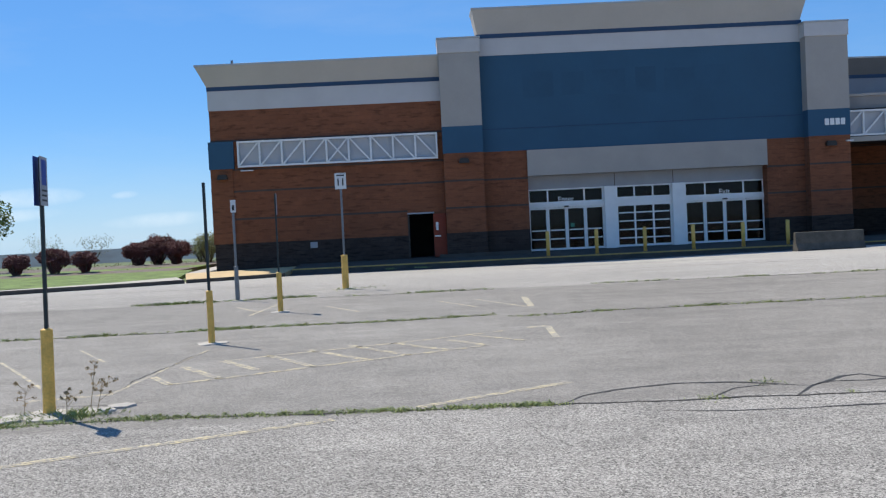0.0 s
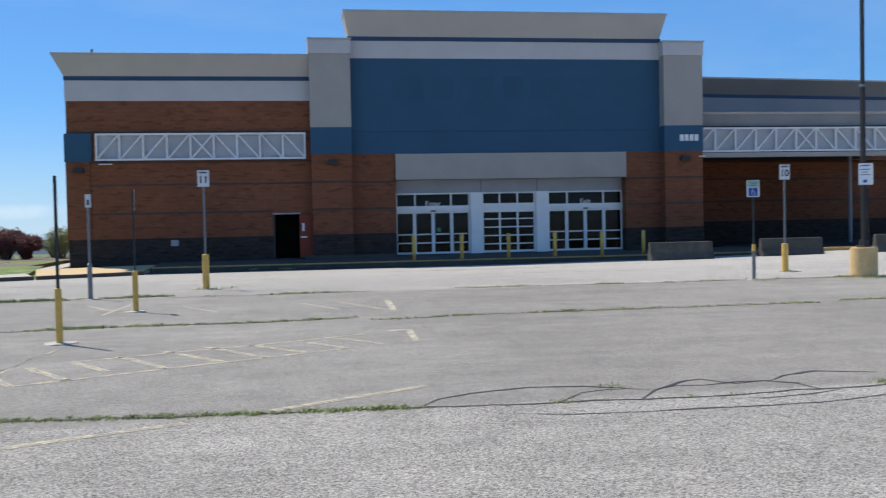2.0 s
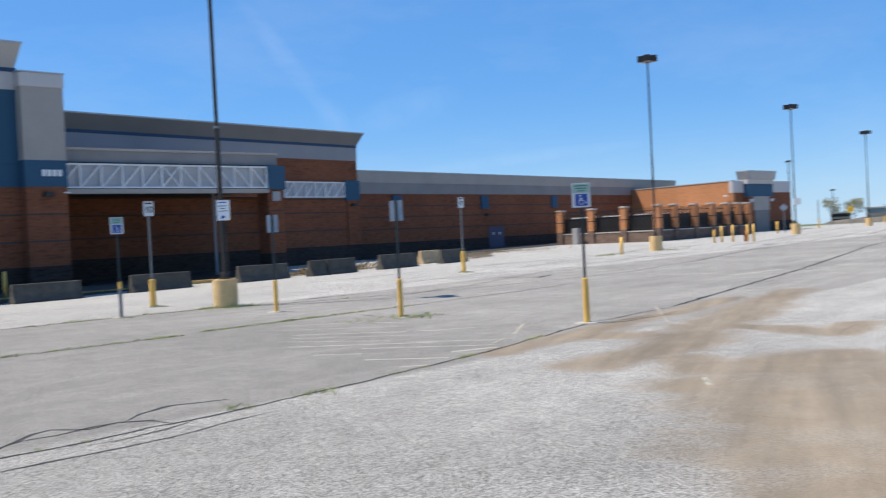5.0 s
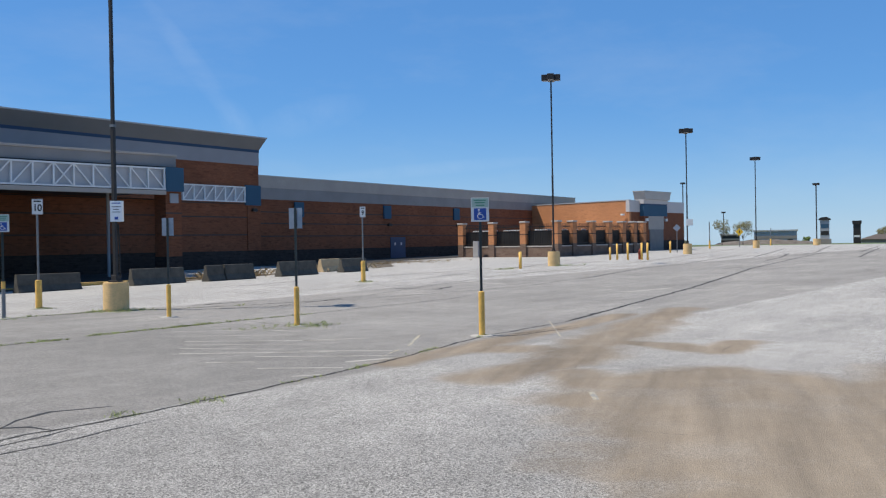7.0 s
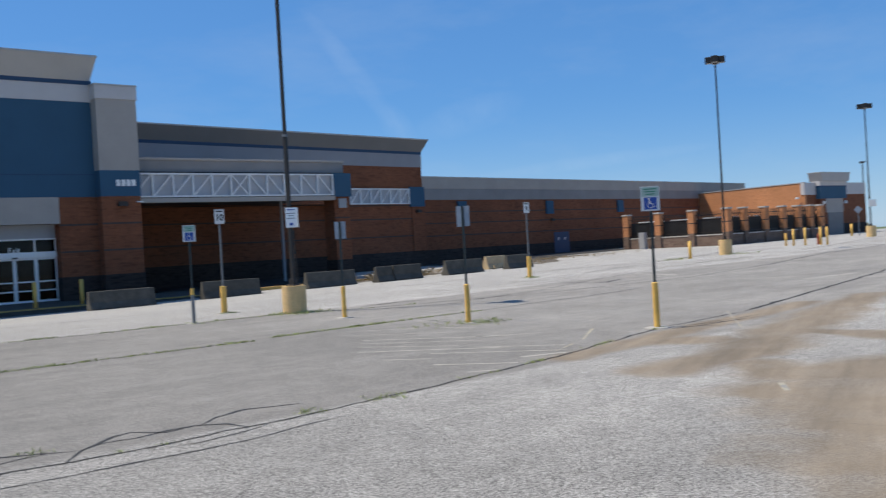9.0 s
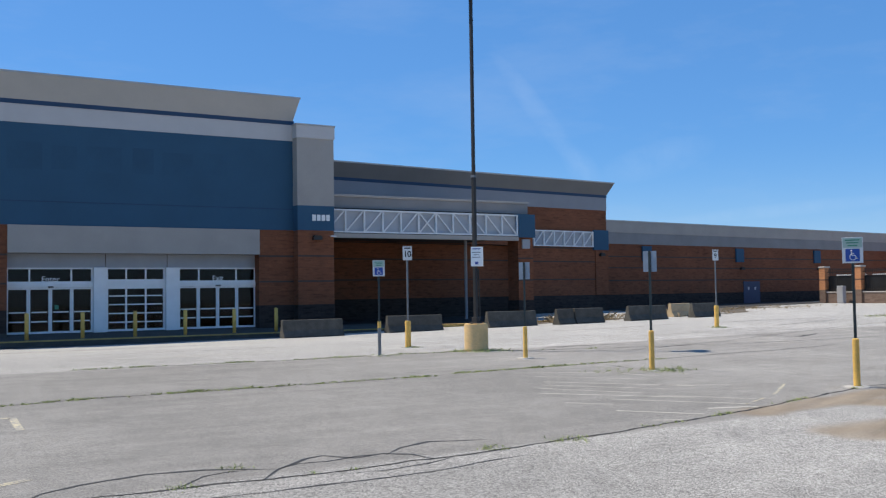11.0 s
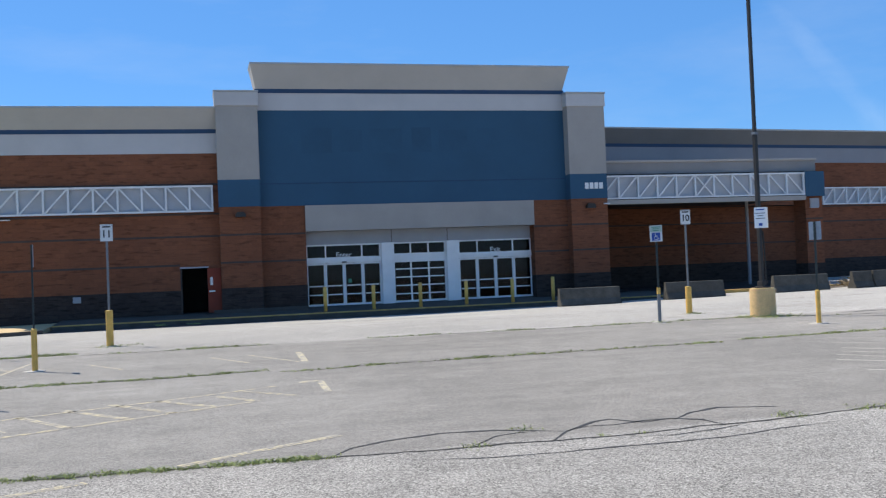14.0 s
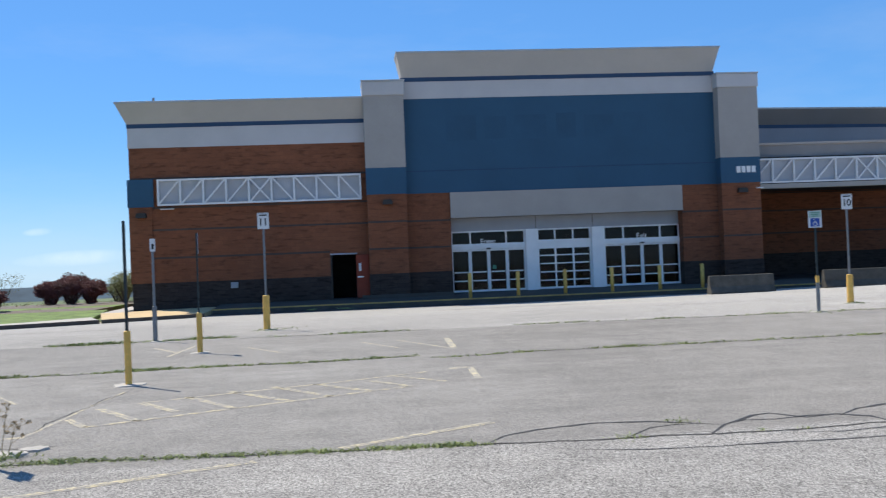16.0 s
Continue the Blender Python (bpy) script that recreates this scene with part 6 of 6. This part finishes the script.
for cx, cy, n, s, h in ((-3.95, 9.7, 60, 0.14, 0.06), (-3.6, 9.72, 70, 0.12, 0.08), (-4.3, 9.5, 40, 0.2, 0.06), (3.35, 9.66, 16, 0.08, 0.04), (6.15, 9.12, 14, 0.10, 0.05), (7.3, 9.22, 26, 0.16, 0.05), (14.9, 15.8, 60, 0.3, 0.08), (14.3, 16.2, 40, 0.4, 0.06), (15.4, 15.9, 30, 0.25, 0.06), (15.6, 24.4, 60, 0.35, 0.09), (16.0, 24.3, 40, 0.3, 0.09), (15.2, 27.8, 40, 0.15, 0.06), (-2.5, 27.7, 40, 0.2, 0.05), (-1.9, 27.9, 20, 0.25, 0.06), (2.6, 8.95, 12, 0.10, 0.04), (12.5, 24.6, 24, 0.2, 0.06), (-0.4, 43.3, 40, 0.15, 0.09), (-1.9, 43.3, 40, 0.1, 0.1), (30.9, 29.4, 30, 0.25, 0.1), (44.6, 31.4, 40, 0.5, 0.12), (49.9, 30.8, 40, 0.4, 0.12)):
    for _ in range(n):
        spots.append((rng.gauss(cx, s), rng.gauss(cy, s), 4, h * rng.uniform(0.6, 1.3)))
tufts("weeds", spots, rng, WEED, "weeds round the post feet and kerb")
spots = [(rng.gauss(41.0, 1.8), rng.gauss(43.0, 0.9), 5, rng.uniform(0.2, 0.5)) for _ in range(260)]
spots += [(rng.gauss(33.4, 1.0), rng.gauss(42.3, 0.5), 6, rng.uniform(0.25, 0.6)) for _ in range(220)]
spots += [(rng.gauss(53.0, 3.5), rng.gauss(48.0, 1.2), 4, rng.uniform(0.1, 0.3)) for _ in range(200)]
tufts("dry_weeds", spots, rng, STRAW, "tall dry weeds behind the barriers")


def dry_plant(x, y, h, seed):
    r = random.Random(seed)
    t = thing("dry_plant", (x, y, level(x, y)), 0, "tall dry weed with small seed heads", "weed", "dry weeds by the post")
    bm = bmesh.new()
    top = Vector((r.gauss(0, 0.04), r.gauss(0, 0.04), h))
    add_rod(bm, (0, 0, -0.01), top, 0.005, 0.002, 5)
    tips = []
    for k in range(9):
        p = top * r.uniform(0.3, 0.98)
        q = p + Vector((r.gauss(0, 0.06), r.gauss(0, 0.06), r.uniform(0.02, 0.1)))
        add_rod(bm, p, q, 0.0025, 0.0015, 4)
        tips.append(q)
    part("stem", bm, STRAW, t)
    for q in tips:
        head = bmesh.new()
        leaf_cloud(head, q, (0.022, 0.022, 0.018), 10, 0.014, r)
        part("seed_head", head, STRAW, t)


for k, (x, y, r) in enumerate(((-3.95, 9.72, 0.3), (-3.55, 9.86, 0.2), (-3.35, 10.12, 0.16), (-4.35, 9.62, 0.22))):
    slab = part("broken_concrete", lump(r, 0.03, k * 5.3), FOOTING)
    slab.location = (x, y, level(x, y))
    tagged(slab, "broken pale concrete lump at the post foot", "rubble", "broken concrete round the post")
dry_plant(-3.62, 9.95, 0.48, 1)
dry_plant(-3.52, 9.85, 0.34, 2)
dry_plant(-4.25, 9.82, 0.28, 3)
dry_plant(-3.75, 9.65, 0.24, 4)

# ---- distance ----
def hills(name, az0, az1, far, base, tops, label):
    bm = bmesh.new()
    n = 90
    rows = []
    for k in range(n + 1):
        a = radians(az0 + (az1 - az0) * k / n)
        x, y = far * math.sin(a), far * math.cos(a)
        u = k / n
        top = tops + far * 0.0022 * (noise.noise(Vector((u * 6, 1.5, 0))) + 0.4 * noise.noise(Vector((u * 30, 7.5, 0))))
        rows.append([bm.verts.new((x, y, base)), bm.verts.new((x * 1.13, y * 1.13, top)), bm.verts.new((x * 1.4, y * 1.4, top - 3))])
    for a, b in zip(rows, rows[1:]):
        for k in range(2):
            bm.faces.new((a[k], b[k], b[k + 1], a[k + 1]))
    return tagged(part(name, bm, HILL, smooth=True), label, "hills", kind="structure")


hills("backdrop_hills", -75, 12, 420, -16, -2.9, "hazy blue wooded hills on the horizon")
hills("backdrop_hills_east", 50, 130, 2900, -60, -27, "hazy distant ridge beyond the car park")


def spot(az, d):
    a = radians(az)
    return 0.42 + d * math.sin(a), -0.1 + d * math.cos(a)


def far_pole(az, d, h, heads, label):
    x, y = spot(az, d)
    t = thing("lamp_pole", (x, y, level(x, y)), az, label, "lamp post", "distant lamp posts")
    part("pole", box(-0.06, 0.06, -0.06, 0.06, -0.2, h), POLE, t)
    part("lamp_head", box(-0.45, -0.06, -0.2, 0.2, h - 0.1, h + 0.2, 0.02), FIXTURE, t)
    part("lamp_head", box(0.06, 0.45, -0.2, 0.2, h - 0.1, h + 0.2, 0.02), FIXTURE, t)
    part("arm", box(-0.08, 0.08, -0.05, 0.05, h - 0.06, h + 0.02), POLE, t)
    if d < 230:
        part("base", rod((0, 0, -0.2), (0, 0, 0.9), 0.5, None, 16), POLEBASE, t)


far_pole(72.03, 142, 8.4, 2, "dark lamp post at the lot's far edge")
far_pole(64.8, 170, 10.7, 2, "dark lamp post behind the garden shop")
far_pole(67.05, 210, 7.3, 2, "dark lamp post beyond the trees")
far_pole(78.4, 260, 6.4, 2, "dark lamp post beyond the lot")
far_pole(75.9, 300, 7.2, 2, "dark lamp post beyond the lot")


def pylon(az, d, w, h, dome, label):
    x, y = spot(az, d)
    z = level(x, y)
    t = thing("pylon_sign", (x, y, z), -az, label, "pylon sign")
    part("shaft", box(-w / 2, w / 2, -0.35, 0.35, -0.5, h * 0.93, 0.03), PANEL if dome else FIXTURE, t)
    if dome:
        bm = prism([(w * 0.68 * math.cos(radians(k * 15)), h * 0.93 + w * 0.36 * math.sin(radians(k * 15))) for k in range(13)], -0.5, 0.5)
        part("arched_cap", bm, FIXTURE, t, "dark arched cap")
        for zz in (0.35, 0.62):
            part("sign_panel", box(-w * 0.42, w * 0.42, -0.37, -0.351, h * zz, h * (zz + 0.16)), BLUE if zz > 0.5 else FIXTURE, t)
        part("stone_foot", box(-w * 0.7, w * 0.7, -0.5, 0.5, -0.5, 0.8), FARWALL, t)
    else:
        part("cap", box(-w * 0.62, w * 0.62, -0.5, 0.5, h * 0.86, h), FIXTURE, t, "dark wide cap")
        part("sign_panel", box(-w * 0.4, w * 0.4, -0.36, -0.351, h * 0.28, h * 0.36), SIGNW, t)
    return t


pylon(72.45, 160, 1.35, 4.0, True, "grey pylon sign with dark arched cap")
pylon(74.1, 165, 1.1, 3.6, False, "dark pylon sign with wide cap")


def low_building(az0, az1, d, h, mat, label, gable=False):
    (xa, ya), (xb, yb) = spot(az0, d), spot(az1, d)
    x, y = (xa + xb) / 2, (ya + yb) / 2
    L = math.hypot(xb - xa, yb - ya)
    turn = math.degrees(math.atan2(yb - ya, xb - xa))
    t = thing("far_building", (x, y, level(x, y)), turn, label, "building", "distant buildings")
    part("wall", box(-L / 2, L / 2, 0, 9, -1, h), mat, t)
    if gable:
        bm = bmesh.new()
        vs = [bm.verts.new(p) for p in ((-L / 2 - 0.4, -0.5, h), (L / 2 + 0.4, -0.5, h), (L / 2 + 0.4, 9.5, h), (-L / 2 - 0.4, 9.5, h), (-L / 2 + 2.5, 4.5, h + 0.9), (L / 2 - 1.0, 4.5, h + 0.9))]
        for f in ((0, 1, 5, 4), (1, 2, 5), (2, 3, 4, 5), (3, 0, 4), (3, 2, 1, 0)):
            bm.faces.new([vs[i] for i in f])
        part("roof", bm, BARK, t, "brown shingle roof")
    else:
        part("roof", box(-L / 2 - 0.2, L / 2 + 0.2, -0.2, 9.2, h, h + 0.3), ROOFM, t)
        part("wall_band", box(-L / 2, L / 2, -0.05, -0.005, h * 0.55, h * 0.72), FARWALL, t, "grey wall band")
        part("entrance", box(L * 0.28, L * 0.4, -0.06, -0.005, -0.5, h * 0.5), FIXTURE, t, "dark entrance opening")
    return t


low_building(68.7, 71.0, 215, 3.5, PANEL, "long grey flat-roofed building beyond the road")
low_building(74.3, 76.6, 190, 1.0, FARWALL, "low building with brown shingle roof", True)
low_building(76.3, 79.5, 200, 2.9, PANEL, "grey restaurant building at the lot's edge")
low_building(66.9, 67.9, 200, 2.2, FIXTURE, "dark low shelter beneath the trees")
tree(*spot(66.95, 165), 0.3, 4.6, 2.7, BUDS, "young street tree in fresh leaf", 21, 1000, 0.11)
tree(*spot(68.1, 165), 0.3, 4.0, 3.1, BUDS, "young street tree in yellow-green leaf", 22, 1400, 0.11)
tree(*spot(64.2, 220), 0.0, 4.6, 3.5, LEAF, "small tree beyond the garden shop", 23, 900, 0.16)
tree(*spot(75.5, 230), 0.0, 3.8, 3.2, BUDS, "small tree behind the low roof", 24, 1200, 0.16)
tree(*spot(71.5, 180), 0.2, 1.5, 1.2, LEAF, "small shrub by the lot's edge", 25, 500, 0.12)


def mound(az0, az1, d, h):
    (xa, ya), (xb, yb) = spot(az0, d), spot(az1, d)
    bm = bmesh.new()
    rows = []
    for k in range(25):
        u = k / 24
        x, y = xa + (xb - xa) * u, ya + (yb - ya) * u
        z = level(x, y)
        top = h * math.sin(math.pi * u) ** 0.4 * (0.85 + 0.25 * noise.noise(Vector((u * 9, 0, 2))))
        rows.append([bm.verts.new(p) for p in ((x * 0.985, y * 0.985, z - 0.3), (x, y, z + top), (x * 1.05, y * 1.05, z - 0.6))])
    for a, b in zip(rows, rows[1:]):
        for k in range(2):
            bm.faces.new((a[k], b[k], b[k + 1], a[k + 1]))
    return tagged(part("bank", bm, MULCH), "dry grassy bank at the lot's edge", "bank", kind="structure")


mound(66.5, 72.0, 172, 0.95)


def road_sign(az, d, h, size, mat, label):
    x, y = spot(az, d)
    t = thing("road_sign", (x, y, level(x, y)), -az, label, "sign", "road signs")
    part("post", box(-0.04, 0.04, 0, 0.05, -0.2, h), GALV, t)
    bm = box(-size / 2, size / 2, -0.02, -0.005, -size / 2, size / 2)
    bmesh.ops.rotate(bm, cent=(0, 0, 0), matrix=Matrix.Rotation(radians(45), 3, "Y"), verts=bm.verts)
    bmesh.ops.translate(bm, vec=(0, 0, h - size * 0.6), verts=bm.verts)
    p = part("diamond_plate", bm, mat, t)
    part("symbol", box(-size * 0.09, size * 0.09, -0.03, -0.021, h - size * 0.85, h - size * 0.35), SIGNK if mat is SIGNY else SIGNBACK, t)


road_sign(67.91, 128, 2.4, 0.7, SIGNY, "yellow diamond warning sign on a post")
road_sign(64.43, 92, 2.6, 0.5, SIGNBACK, "grey back of a diamond sign on a post")
for az, d, h in ((66.26, 118, 3.2), (69.6, 150, 2.6)):
    x, y = spot(az, d)
    t = thing("sign_post", (x, y, level(x, y)), 0, "thin grey post in yellow sleeve far off", "sign", "far sign posts")
    part("post", box(-0.04, 0.04, -0.04, 0.04, 0, h), GALV, t)
    part("sleeve", rod((0, 0, -0.1), (0, 0, 0.95), 0.11, None, 12), YELLOW, t)
x, y = spot(65.14, 83.5)
t = thing("notice_sign", (x, y, level(x, y)), -60, "white notice on the far lamp post", "sign")
part("sign_plate", box(-0.28, 0.28, -0.22, -0.19, 2.4, 2.95), SIGNW, t)
